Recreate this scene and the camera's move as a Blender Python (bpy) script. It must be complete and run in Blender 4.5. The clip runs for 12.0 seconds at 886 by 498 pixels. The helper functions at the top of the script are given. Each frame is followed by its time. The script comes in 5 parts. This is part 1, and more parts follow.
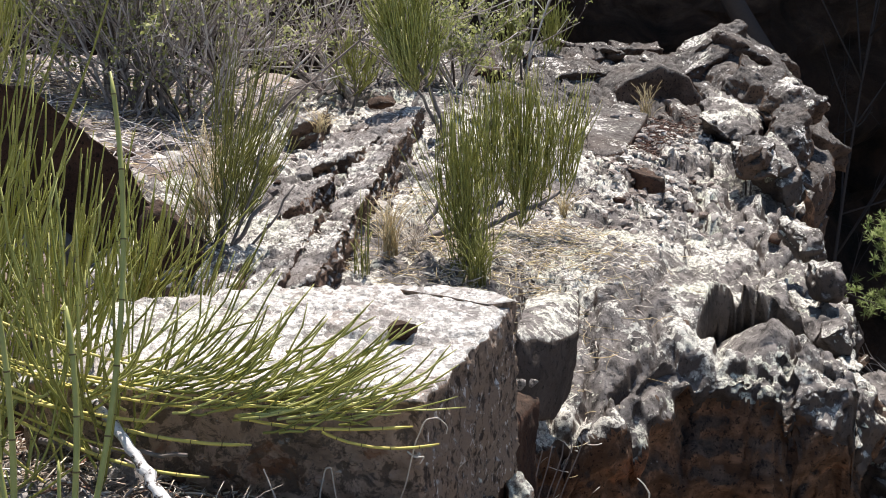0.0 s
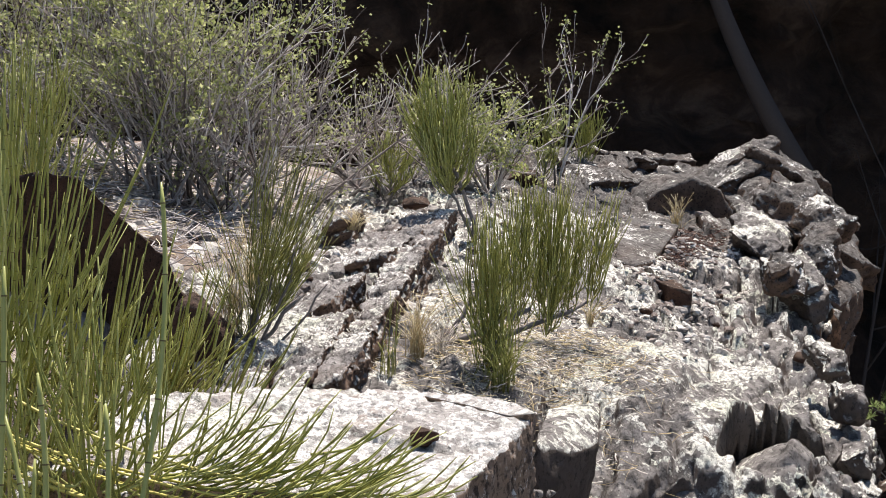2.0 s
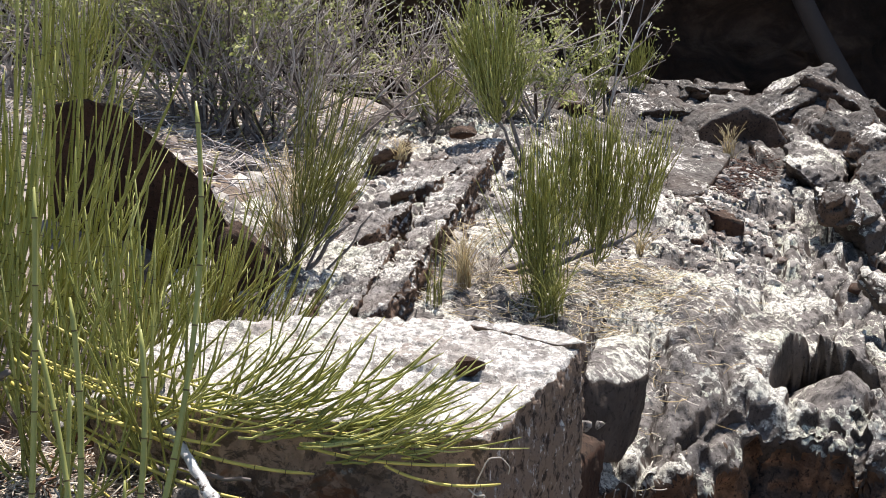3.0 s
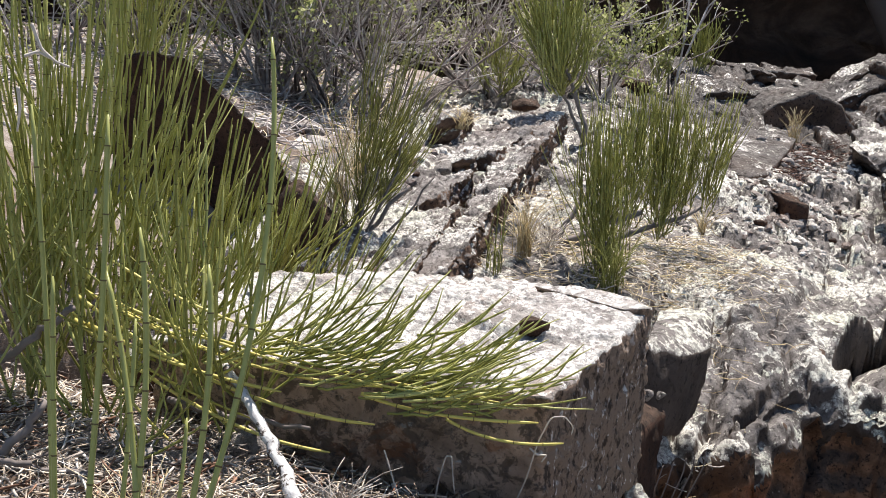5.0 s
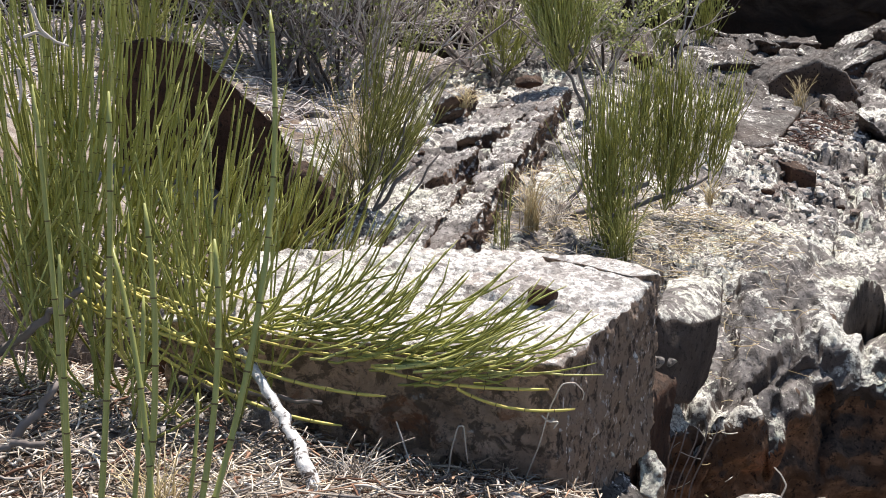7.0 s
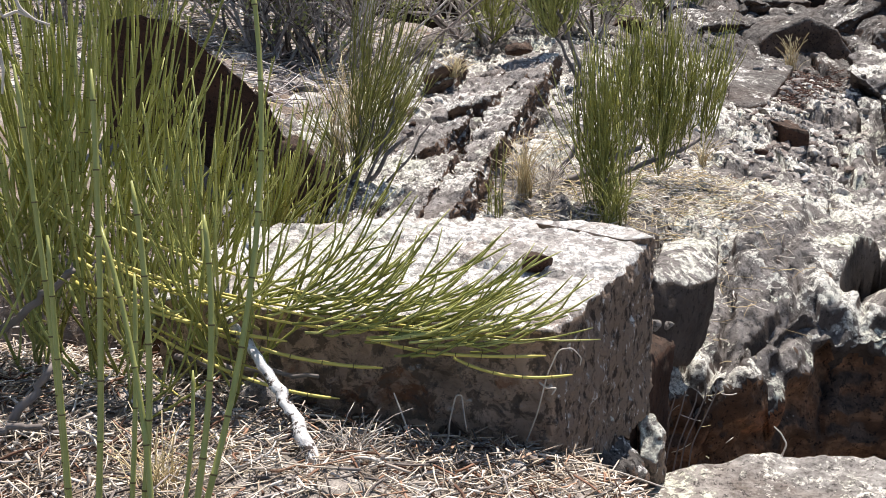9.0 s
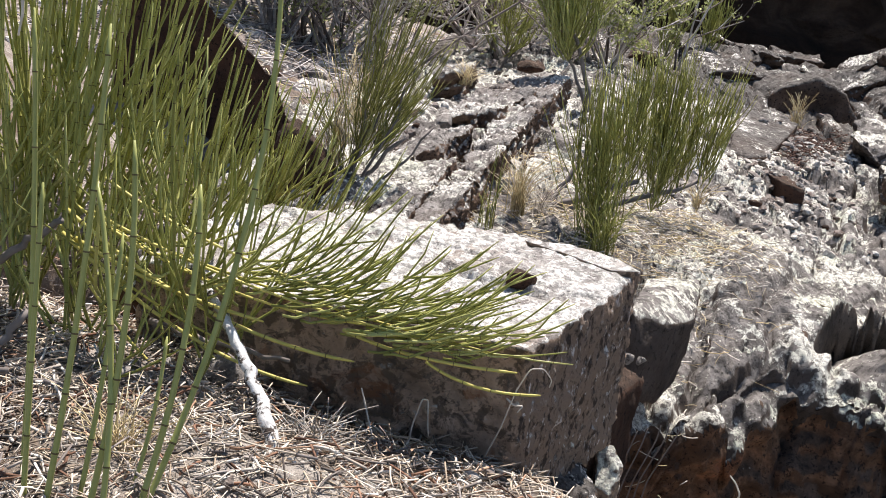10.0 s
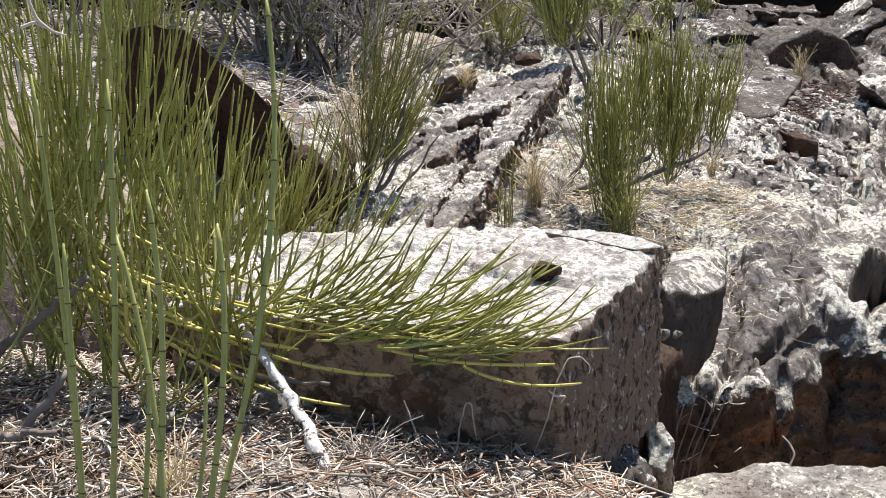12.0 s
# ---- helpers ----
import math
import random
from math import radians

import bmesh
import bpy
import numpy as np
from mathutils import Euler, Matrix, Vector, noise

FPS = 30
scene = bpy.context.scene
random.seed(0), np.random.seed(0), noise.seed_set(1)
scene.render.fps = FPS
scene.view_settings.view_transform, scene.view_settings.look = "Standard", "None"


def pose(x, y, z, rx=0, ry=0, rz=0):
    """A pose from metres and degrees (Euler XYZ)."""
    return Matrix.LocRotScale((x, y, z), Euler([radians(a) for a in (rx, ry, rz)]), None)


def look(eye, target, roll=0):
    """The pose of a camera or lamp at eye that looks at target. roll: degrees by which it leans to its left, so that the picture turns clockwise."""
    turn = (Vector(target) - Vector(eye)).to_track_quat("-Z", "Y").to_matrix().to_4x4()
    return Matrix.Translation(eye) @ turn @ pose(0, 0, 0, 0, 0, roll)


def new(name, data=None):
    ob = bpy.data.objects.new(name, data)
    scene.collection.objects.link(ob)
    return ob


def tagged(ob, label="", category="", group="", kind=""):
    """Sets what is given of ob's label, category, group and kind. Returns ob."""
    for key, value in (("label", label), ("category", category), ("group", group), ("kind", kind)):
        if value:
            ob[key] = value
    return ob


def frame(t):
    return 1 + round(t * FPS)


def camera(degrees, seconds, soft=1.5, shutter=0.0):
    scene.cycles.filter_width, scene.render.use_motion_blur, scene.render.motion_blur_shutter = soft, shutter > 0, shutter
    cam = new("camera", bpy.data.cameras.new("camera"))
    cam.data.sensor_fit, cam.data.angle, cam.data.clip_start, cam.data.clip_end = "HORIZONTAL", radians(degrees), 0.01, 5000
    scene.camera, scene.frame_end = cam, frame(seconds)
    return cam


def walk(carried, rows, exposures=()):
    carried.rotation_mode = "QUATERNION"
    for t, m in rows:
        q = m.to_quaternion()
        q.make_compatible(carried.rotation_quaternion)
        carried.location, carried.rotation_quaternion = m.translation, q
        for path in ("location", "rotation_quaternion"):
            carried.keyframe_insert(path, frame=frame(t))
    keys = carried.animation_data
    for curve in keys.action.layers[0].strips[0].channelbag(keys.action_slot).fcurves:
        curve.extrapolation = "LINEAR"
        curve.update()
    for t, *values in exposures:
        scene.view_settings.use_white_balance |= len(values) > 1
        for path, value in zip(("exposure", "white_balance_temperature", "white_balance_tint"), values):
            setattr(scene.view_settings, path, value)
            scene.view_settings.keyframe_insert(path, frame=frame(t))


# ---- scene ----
cam = camera(38.29, 12.0, soft=0.95)
PATH = [
    (0.0, (0.0000, 0.0000, 1.0000), (0.0000, 1.9021, 0.3820), -0.00),
    (0.5, (0.0025, 0.0042, 0.9954), (0.0288, 1.9067, 0.3794), -0.36),
    (1.0, (-0.0084, -0.0329, 1.0242), (0.0564, 1.8710, 0.4152), 5.85),
    (1.5, (-0.0048, -0.0318, 1.0278), (-0.0424, 1.8790, 0.4386), 1.51),
    (2.0, (0.0017, -0.0356, 1.0281), (-0.0478, 1.9062, 0.5517), 2.37),
    (2.5, (0.0044, -0.0336, 1.0222), (-0.0654, 1.9027, 0.5265), 2.00),
    (3.0, (0.0029, -0.0005, 1.0105), (-0.1167, 1.9099, 0.4308), 1.77),
    (3.5, (0.0029, -0.0022, 1.0058), (-0.1630, 1.9017, 0.4162), 1.11),
    (5.3, (-0.0131, 0.0102, 0.9800), (-0.2121, 1.9023, 0.3633), 3.48),
    (5.5, (-0.0087, -0.0003, 0.9860), (-0.2037, 1.8920, 0.3688), 2.89),
    (6.0, (-0.0045, -0.0023, 0.9816), (-0.1887, 1.8935, 0.3716), 2.02),
    (6.5, (-0.0094, 0.0026, 0.9778), (-0.2025, 1.8978, 0.3686), 2.18),
    (7.0, (-0.0082, 0.0059, 0.9708), (-0.2187, 1.8901, 0.3342), 1.39),
    (9.0, (-0.0059, 0.0114, 0.9671), (-0.2084, 1.8817, 0.2882), -0.36),
    (9.5, (-0.0074, 0.0085, 0.9711), (-0.2058, 1.8790, 0.2915), 0.50),
    (10.0, (-0.0100, 0.0077, 0.9674), (-0.1869, 1.8841, 0.2982), 8.25),
    (10.5, (-0.0089, -0.0006, 0.9762), (-0.1856, 1.8848, 0.3326), 5.46),
    (11.0, (-0.0059, 0.0033, 0.9727), (-0.1960, 1.8859, 0.3248), -0.02),
    (11.5, (-0.0066, 0.0042, 0.9694), (-0.2122, 1.8812, 0.3102), -0.06),
    (12.0, (-0.0061, 0.0025, 0.9701), (-0.2228, 1.8761, 0.3048), -0.34),
]
walk(cam, [(t, look(eye, target, roll)) for t, eye, target, roll in PATH], [(0.0, 0.93), (12.0, 0.93)])

# ---- world, sun, exposure ----
SUN = Vector((0.09, 0.46, 0.88)).normalized()
world = bpy.data.worlds.new("sky")
scene.world = world
world.use_nodes = True
wn = world.node_tree
sky = wn.nodes.new("ShaderNodeTexSky")
sky.sky_type = "NISHITA"
sky.sun_disc = False
sky.sun_elevation = math.asin(SUN.z)
sky.sun_rotation = math.atan2(SUN.x, SUN.y)
wn.nodes["Background"].inputs[1].default_value = 0.08
wn.links.new(sky.outputs[0], wn.nodes["Background"].inputs[0])
sun = new("sun", bpy.data.lights.new("sun", "SUN"))
sun.data.energy, sun.data.angle, sun.data.color = 5.0, radians(0.55), (1.0, 0.90, 0.825)
sun.matrix_world = look(SUN * 30, (0, 0, 0))

# ---- numeric helpers ----
_perm = np.random.RandomState(7).permutation(512)
_grad = np.random.RandomState(8).normal(size=(512, 3))
_grad /= np.linalg.norm(_grad, axis=1)[:, None]


def perlin(p):
    """Gradient noise at rows of x, y, z, about -0.7 to 0.7."""
    p = np.asarray(p, float)
    i = np.floor(p).astype(int)
    f = p - i
    u = f * f * f * (f * (f * 6 - 15) + 10)
    out = 0.0
    for dx in (0, 1):
        for dy in (0, 1):
            for dz in (0, 1):
                h = _perm[(_perm[(_perm[(i[:, 0] + dx) & 511] + i[:, 1] + dy) & 511] + i[:, 2] + dz) & 511]
                w = (u[:, 0] if dx else 1 - u[:, 0]) * (u[:, 1] if dy else 1 - u[:, 1]) * (u[:, 2] if dz else 1 - u[:, 2])
                out = out + w * ((f - (dx, dy, dz)) * _grad[h]).sum(1)
    return out


def fbm(p, octaves=4, gain=0.5, lac=2.1):
    total, amp = 0.0, 1.0
    p = np.asarray(p, float)
    for _ in range(octaves):
        total = total + amp * perlin(p)
        p, amp = p * lac + 17.3, amp * gain
    return total


def ridged(p, octaves=3):
    total, amp = 0.0, 1.0
    p = np.asarray(p, float)
    for _ in range(octaves):
        total = total + amp * (0.5 - np.abs(perlin(p)) * 1.6)
        p, amp = p * 2.07 + 9.1, amp * 0.5
    return total


def plates(x, y, size, stretch=2.0, turn=0.0, seed=0, warp=0.25):
    """Broken plates: for each place the plate's own height and tilt (about -1 to 1), and the nearness of a crack (0 to 1)."""
    c, s = math.cos(turn), math.sin(turn)
    u, w = (c * x + s * y) / size, (-s * x + c * y) / (size * stretch)
    p = np.stack([u, w, 0 * u + seed], 1)
    u, w = u + warp * fbm(p * 1.7, 3), w + warp * fbm(p * 1.7 + 31, 3)
    iu, iw = np.floor(u).astype(int), np.floor(w).astype(int)
    one, two, own, tilt = np.full(u.shape, 9.0), np.full(u.shape, 9.0), np.zeros(u.shape), np.zeros(u.shape)
    for du in (-1, 0, 1):
        for dw in (-1, 0, 1):
            h = _perm[(_perm[(iu + du + 91 * seed) & 511] + iw + dw) & 511]
            ru, rw = (h * 0.618034) % 1, (h * 0.414214) % 1
            a, b = u - (iu + du + ru), w - (iw + dw + rw)
            d = np.hypot(a, b)
            near = d < one
            two = np.where(near, one, np.minimum(two, d))
            one = np.where(near, d, one)
            own = np.where(near, ((h * 0.7548777) % 1) * 2 - 1, own)
            tilt = np.where(near, a * (((h * 0.5698403) % 1) * 2 - 1) + b * (((h * 0.2360680) % 1) * 2 - 1), tilt)
    return own + tilt, 1 - smooth(0.0, 0.22, two - one)


def smooth(a, b, x):
    u = np.clip((np.asarray(x, float) - a) / (b - a), 0, 1)
    return u * u * (3 - 2 * u)


def mesh_of(name, verts, faces, material, soft=True):
    me = bpy.data.meshes.new(name)
    me.from_pydata(np.asarray(verts).tolist(), [], faces)
    me.materials.append(material)
    if soft:
        me.polygons.foreach_set("use_smooth", [True] * len(me.polygons))
    me.update()
    return me


def part(name, me, parent, label=""):
    ob = new(name, me)
    ob.parent = parent
    if label:
        tagged(ob, label)
    return ob


def root(name, at, label, category, group="", kind=""):
    e = new(name)
    e.empty_display_size = 0.05
    e.location = at
    return tagged(e, label, category, group, kind)


def cross(a, b):
    return np.stack([a[..., 1] * b[..., 2] - a[..., 2] * b[..., 1], a[..., 2] * b[..., 0] - a[..., 0] * b[..., 2], a[..., 0] * b[..., 1] - a[..., 1] * b[..., 0]], -1)


class Tubes:
    """Collects tapered round stems into one mesh; a stem may have dark swollen joints."""

    def __init__(self):
        self.v, self.f, self.k = [], [], []

    def add(self, pts, radii, sides=5, spacing=0.0, rng=None):
        pts = np.asarray(pts, float)
        radii = np.broadcast_to(radii, len(pts)).astype(float)
        dark = np.zeros(len(pts) - 1, int)
        if spacing:
            at = np.r_[0, np.cumsum(np.linalg.norm(np.diff(pts, axis=0), axis=1))]
            want = spacing * rng.uniform(0.5, 1.1)
            rings = {}
            while want < at[-1] - 0.006:
                r = np.interp(want, at, radii)
                for off, k in ((-1.1, 1.0), (-0.3, 1.16), (0.3, 1.16), (1.1, 1.0)):
                    rings[want + off * r] = k
                want += spacing * rng.uniform(0.8, 1.2)
            marks = np.array(list(rings) or [-1.0])
            kept = at[np.abs(at[:, None] - marks).min(1) > 0.0035]
            new_at = np.array(sorted(kept.tolist() + list(rings)))
            scale = np.array([rings.get(a, 1.0) for a in new_at])
            dark = ((scale[:-1] > 1.1) & (scale[1:] > 1.1)).astype(int)
            radii = np.interp(new_at, at, radii) * scale
            pts = np.stack([np.interp(new_at, at, pts[:, k]) for k in range(3)], 1)
        if spacing:
            radii = radii.copy()
            radii[-1] *= 0.45
        d = np.empty_like(pts)
        d[0], d[-1], d[1:-1] = pts[1] - pts[0], pts[-1] - pts[-2], pts[2:] - pts[:-2]
        d /= np.linalg.norm(d, axis=1)[:, None] + 1e-12
        ref = np.array((0.31, 0.9, 0.2)) if abs(d[0, 1]) < 0.8 else np.array((1.0, 0.1, 0.1))
        a = cross(d, ref)
        a /= np.linalg.norm(a, axis=1)[:, None] + 1e-12
        b = cross(d, a)
        base, ang = len(self.v), np.arange(sides) * 2 * np.pi / sides
        ring = pts[:, None] + radii[:, None, None] * (np.cos(ang)[None, :, None] * a[:, None] + np.sin(ang)[None, :, None] * b[:, None])
        self.v.extend(ring.reshape(-1, 3).tolist())
        start, turn = base + np.arange(len(pts) - 1)[:, None] * sides, np.arange(sides)[None]
        p, q = start + turn, start + (turn + 1) % sides
        self.f.extend(np.stack([p, q, q + sides, p + sides], -1).reshape(-1, 4).tolist())
        self.k.extend(np.repeat(dark, sides).tolist())
        self.f.append(tuple(range(base + sides - 1, base - 1, -1)))
        self.f.append(tuple(base + (len(pts) - 1) * sides + s for s in range(sides)))
        self.k += [0, 0]
        return self

    def mesh(self, name, material, offset=(0, 0, 0), joint=None):
        me = mesh_of(name, np.asarray(self.v) - np.asarray(offset), self.f, material)
        if joint:
            me.materials.append(joint)
            me.polygons.foreach_set("material_index", self.k)
        return me


def bezier(a, b, c, n):
    t = np.linspace(0, 1, n)[:, None]
    return (1 - t) ** 2 * np.asarray(a) + 2 * t * (1 - t) * np.asarray(b) + t * t * np.asarray(c)


# ---- materials ----
class Mat:
    """A node material with a principled surface, and short ways to add nodes."""

    def __init__(self, name, roughness=0.85, local=False):
        self.m = bpy.data.materials.new(name)
        self.m.use_nodes = True
        self.t = self.m.node_tree
        self.b = self.t.nodes["Principled BSDF"]
        self.b.inputs["Roughness"].default_value = roughness
        self.b.inputs["Specular IOR Level"].default_value = 0.25
        self.where = self.node("ShaderNodeTexCoord").outputs["Object"] if local else self.node("ShaderNodeNewGeometry").outputs["Position"]

    def node(self, kind, **values):
        n = self.t.nodes.new(kind)
        for k, v in values.items():
            n.inputs[k.replace("_", " ")].default_value = v
        return n

    def link(self, a, b):
        self.t.links.new(a, b)

    def stretch(self, sx, sy, sz, rz=0.0):
        m = self.node("ShaderNodeMapping")
        m.inputs["Scale"].default_value = (sx, sy, sz)
        m.inputs["Rotation"].default_value = (0, 0, rz)
        self.link(self.where, m.inputs["Vector"])
        return m.outputs[0]

    def noise(self, scale, detail=6.0, rough=0.6, dist=0.0, where=None):
        n = self.node("ShaderNodeTexNoise", Scale=scale, Detail=detail, Roughness=rough, Distortion=dist)
        self.link(where or self.where, n.inputs["Vector"])
        return n.outputs["Fac"]

    def cells(self, scale, feature="F1", where=None):
        n = self.node("ShaderNodeTexVoronoi", Scale=scale)
        n.feature = feature
        self.link(where or self.where, n.inputs["Vector"])
        return n.outputs["Distance"]

    def chips(self, scale, where=None):
        """A random grey for each angular flake."""
        n = self.node("ShaderNodeTexVoronoi", Scale=scale)
        bent = self.node("ShaderNodeVectorMath")
        bent.operation = "MULTIPLY_ADD"
        w = self.node("ShaderNodeTexNoise", Scale=scale * 1.6, Detail=4.0, Roughness=0.7)
        self.link(where or self.where, w.inputs["Vector"])
        self.link(w.outputs["Color"], bent.inputs[0])
        bent.inputs[1].default_value = (0.9 / scale,) * 3
        self.link(where or self.where, bent.inputs[2])
        self.link(bent.outputs[0], n.inputs["Vector"])
        return self.node_grey(n.outputs["Color"])

    def node_grey(self, c):
        n = self.node("ShaderNodeSeparateColor")
        self.link(c, n.inputs[0])
        return n.outputs[0]

    def ramp(self, fac, stops):
        n = self.node("ShaderNodeValToRGB")
        while len(n.color_ramp.elements) < len(stops):
            n.color_ramp.elements.new(0.5)
        for e, (p, c) in zip(n.color_ramp.elements, stops):
            e.position = p
            e.color = (*c, 1) if not isinstance(c, (int, float)) else (c, c, c, 1)
        self.link(fac, n.inputs[0])
        return n.outputs[0]

    def mix(self, fac, a, b, mode="MIX"):
        n = self.node("ShaderNodeMix")
        n.data_type, n.blend_type = "RGBA", mode
        for s, v in ((n.inputs[0], fac), (n.inputs[6], a), (n.inputs[7], b)):
            if isinstance(v, (int, float)):
                s.default_value = v
            elif isinstance(v, tuple):
                s.default_value = (*v, 1)
            else:
                self.link(v, s)
        return n.outputs[2]

    def math(self, op, a, b):
        n = self.node("ShaderNodeMath")
        n.operation = op
        for s, v in zip(n.inputs, (a, b)):
            if isinstance(v, (int, float)):
                s.default_value = v
            else:
                self.link(v, s)
        return n.outputs[0]

    def color(self, c):
        if isinstance(c, tuple):
            self.b.inputs["Base Color"].default_value = (*c, 1)
        else:
            self.link(c, self.b.inputs["Base Color"])

    def bump(self, *layers):
        last = None
        for height, strength, dist in layers:
            n = self.node("ShaderNodeBump", Strength=strength, Distance=dist)
            self.link(height, n.inputs["Height"])
            if last:
                self.link(last, n.inputs["Normal"])
            last = n.outputs[0]
        self.link(last, self.b.inputs["Normal"])


def rock_material(name, low, high, lichen, cover, warm, local=False, fine=1.0, crusted=True, stained=0.35, fleck=0.0, mottle_shade=0.85, banded=False, blotched=False):
    """Weathered rock: grain from low to high, flaky crusts of pale lichen where it faces the sky, pits painted dark,
    and warm bare rock below.
    """
    m = Mat(name, 0.92, local)
    grain = m.noise(42 * fine, 9, 0.72)
    base = m.ramp(grain, [(0.36, low), (0.62, high)])
    stain = m.ramp(m.noise(4.1 * fine, 5, 0.6, 0.6), [(0.48, 0.0), (0.64, stained)])
    bare = m.mix(m.ramp(m.noise(12 * fine, 7, 0.65), [(0.35, 0.0), (0.62, 1.0)]), tuple(c * 0.4 for c in warm), warm)
    flakes = m.noise(125 * fine, 7, 0.68)
    if banded:
        tip = m.node("ShaderNodeMapping")
        tip.inputs["Rotation"].default_value = (0, 0.55, 0)
        tip.inputs["Scale"].default_value = (1.6, 4.0, 11.0)
        m.link(m.where, tip.inputs["Vector"])
        beds = m.noise(1.5, 6, 0.62, 0.7, tip.outputs[0])
        bare = m.ramp(beds, [(0.36, tuple(c * 0.22 for c in warm)), (0.47, tuple(c * 0.45 for c in warm)), (0.60, warm), (0.72, (warm[0] * 1.15, warm[1] * 0.85, warm[2] * 0.7))])
        bare = m.mix(m.ramp(m.noise(34, 7, 0.7), [(0.44, 0.75), (0.58, 0.0)]), bare, tuple(c * 0.3 for c in warm))
    if blotched:
        crumbs = m.ramp(m.noise(48, 7, 0.68, 0.5), [(0.50, 0.0), (0.56, 0.85)])
        bare = m.mix(crumbs, bare, tuple(c * 0.22 for c in warm))
        rust = m.ramp(m.noise(21, 5, 0.6, 0.4), [(0.58, 0.0), (0.66, 0.6)])
        bare = m.mix(rust, bare, (0.30, 0.125, 0.055))
    if fleck:
        tall = m.stretch(1, 1, 0.38)
        bits = m.ramp(m.noise(150, 5, 0.7, 0.3, tall), [(0.58, 0.0), (0.62, 1.0)])
        zones = m.ramp(m.noise(16, 4, 0.6), [(0.42, 0.15), (0.6, fleck)])
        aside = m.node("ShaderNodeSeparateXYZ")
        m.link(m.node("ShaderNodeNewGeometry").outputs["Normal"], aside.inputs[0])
        # Faces turned towards +x: halved base, pale flecks, near-black specks.
        facing_right = m.ramp(aside.outputs[0], [(0.35, 0.0), (0.6, 1.0)])
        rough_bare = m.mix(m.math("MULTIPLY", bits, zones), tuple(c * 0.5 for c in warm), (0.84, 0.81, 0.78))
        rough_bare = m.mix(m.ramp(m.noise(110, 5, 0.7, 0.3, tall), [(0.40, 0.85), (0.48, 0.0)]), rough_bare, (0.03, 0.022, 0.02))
        bare = m.mix(facing_right, bare, rough_bare)
    base = m.mix(stain, base, bare)
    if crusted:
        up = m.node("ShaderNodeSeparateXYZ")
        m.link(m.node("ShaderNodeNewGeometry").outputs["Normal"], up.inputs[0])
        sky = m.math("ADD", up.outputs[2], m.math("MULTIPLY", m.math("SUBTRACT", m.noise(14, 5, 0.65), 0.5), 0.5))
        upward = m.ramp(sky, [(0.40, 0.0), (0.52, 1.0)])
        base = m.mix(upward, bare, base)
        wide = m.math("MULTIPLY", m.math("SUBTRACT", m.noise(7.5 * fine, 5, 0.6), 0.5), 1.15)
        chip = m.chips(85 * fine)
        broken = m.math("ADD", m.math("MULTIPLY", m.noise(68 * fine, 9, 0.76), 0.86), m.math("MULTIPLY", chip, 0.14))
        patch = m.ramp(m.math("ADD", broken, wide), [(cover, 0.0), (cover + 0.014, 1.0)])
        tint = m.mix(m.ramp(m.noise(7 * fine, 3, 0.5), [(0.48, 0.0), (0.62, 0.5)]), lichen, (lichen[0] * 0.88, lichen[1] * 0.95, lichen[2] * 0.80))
        # Low gaps between flakes go dark: crevice shade put into the colour.
        crust = m.mix(m.ramp(flakes, [(0.445, mottle_shade), (0.525, 0.0)]), tint, tuple(c * 0.2 for c in lichen))
        crust = m.mix(m.ramp(m.chips(150 * fine), [(0.0, 0.4 * mottle_shade), (0.4, 0.0)]), crust, high)
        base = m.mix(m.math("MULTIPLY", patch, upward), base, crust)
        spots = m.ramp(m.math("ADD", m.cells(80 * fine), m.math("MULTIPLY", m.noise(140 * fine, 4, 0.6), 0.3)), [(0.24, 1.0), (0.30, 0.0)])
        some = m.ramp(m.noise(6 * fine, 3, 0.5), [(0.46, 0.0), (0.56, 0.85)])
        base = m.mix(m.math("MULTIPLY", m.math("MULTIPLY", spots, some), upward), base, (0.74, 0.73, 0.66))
    # Pits are dark specks in colour only, more painted crevice shade.
    pits = m.ramp(m.noise(105 * fine, 7, 0.76), [(0.415, 1.0), (0.44, 0.0)])
    base = m.mix(m.math("MULTIPLY", pits, mottle_shade), base, tuple(c * 0.35 for c in low))
    m.color(base)
    m.bump((m.noise(30 * fine, 9, 0.76), 0.35, 0.010), (broken if crusted else flakes, 0.6, 0.004), (flakes, 0.9, 0.006), (m.noise(330 * fine, 4, 0.75), 0.9, 0.0025))
    return m.m


ROCK = rock_material("lichen_rock", (0.06, 0.055, 0.051), (0.29, 0.273, 0.26), (0.77, 0.77, 0.70), 0.53, (0.135, 0.108, 0.092), stained=0.15, mottle_shade=0.65)
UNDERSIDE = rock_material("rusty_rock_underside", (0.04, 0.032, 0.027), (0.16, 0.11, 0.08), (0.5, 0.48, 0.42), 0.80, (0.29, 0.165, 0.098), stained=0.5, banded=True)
ROCK_DARK = rock_material("weathered_grey_rock", (0.03, 0.027, 0.025), (0.17, 0.162, 0.155), (0.80, 0.79, 0.76), 0.635, (0.15, 0.10, 0.073), stained=0.25)
BLOCK = rock_material("pale_block_rock", (0.22, 0.205, 0.195), (0.52, 0.497, 0.472), (0.78, 0.77, 0.74), 0.45, (0.62, 0.46, 0.35), fleck=1.0, mottle_shade=0.6, blotched=True)
SLAB = rock_material("bedded_rock", (0.085, 0.078, 0.073), (0.36, 0.342, 0.328), (0.74, 0.73, 0.69), 0.49, (0.22, 0.145, 0.105), stained=0.35, mottle_shade=0.8)
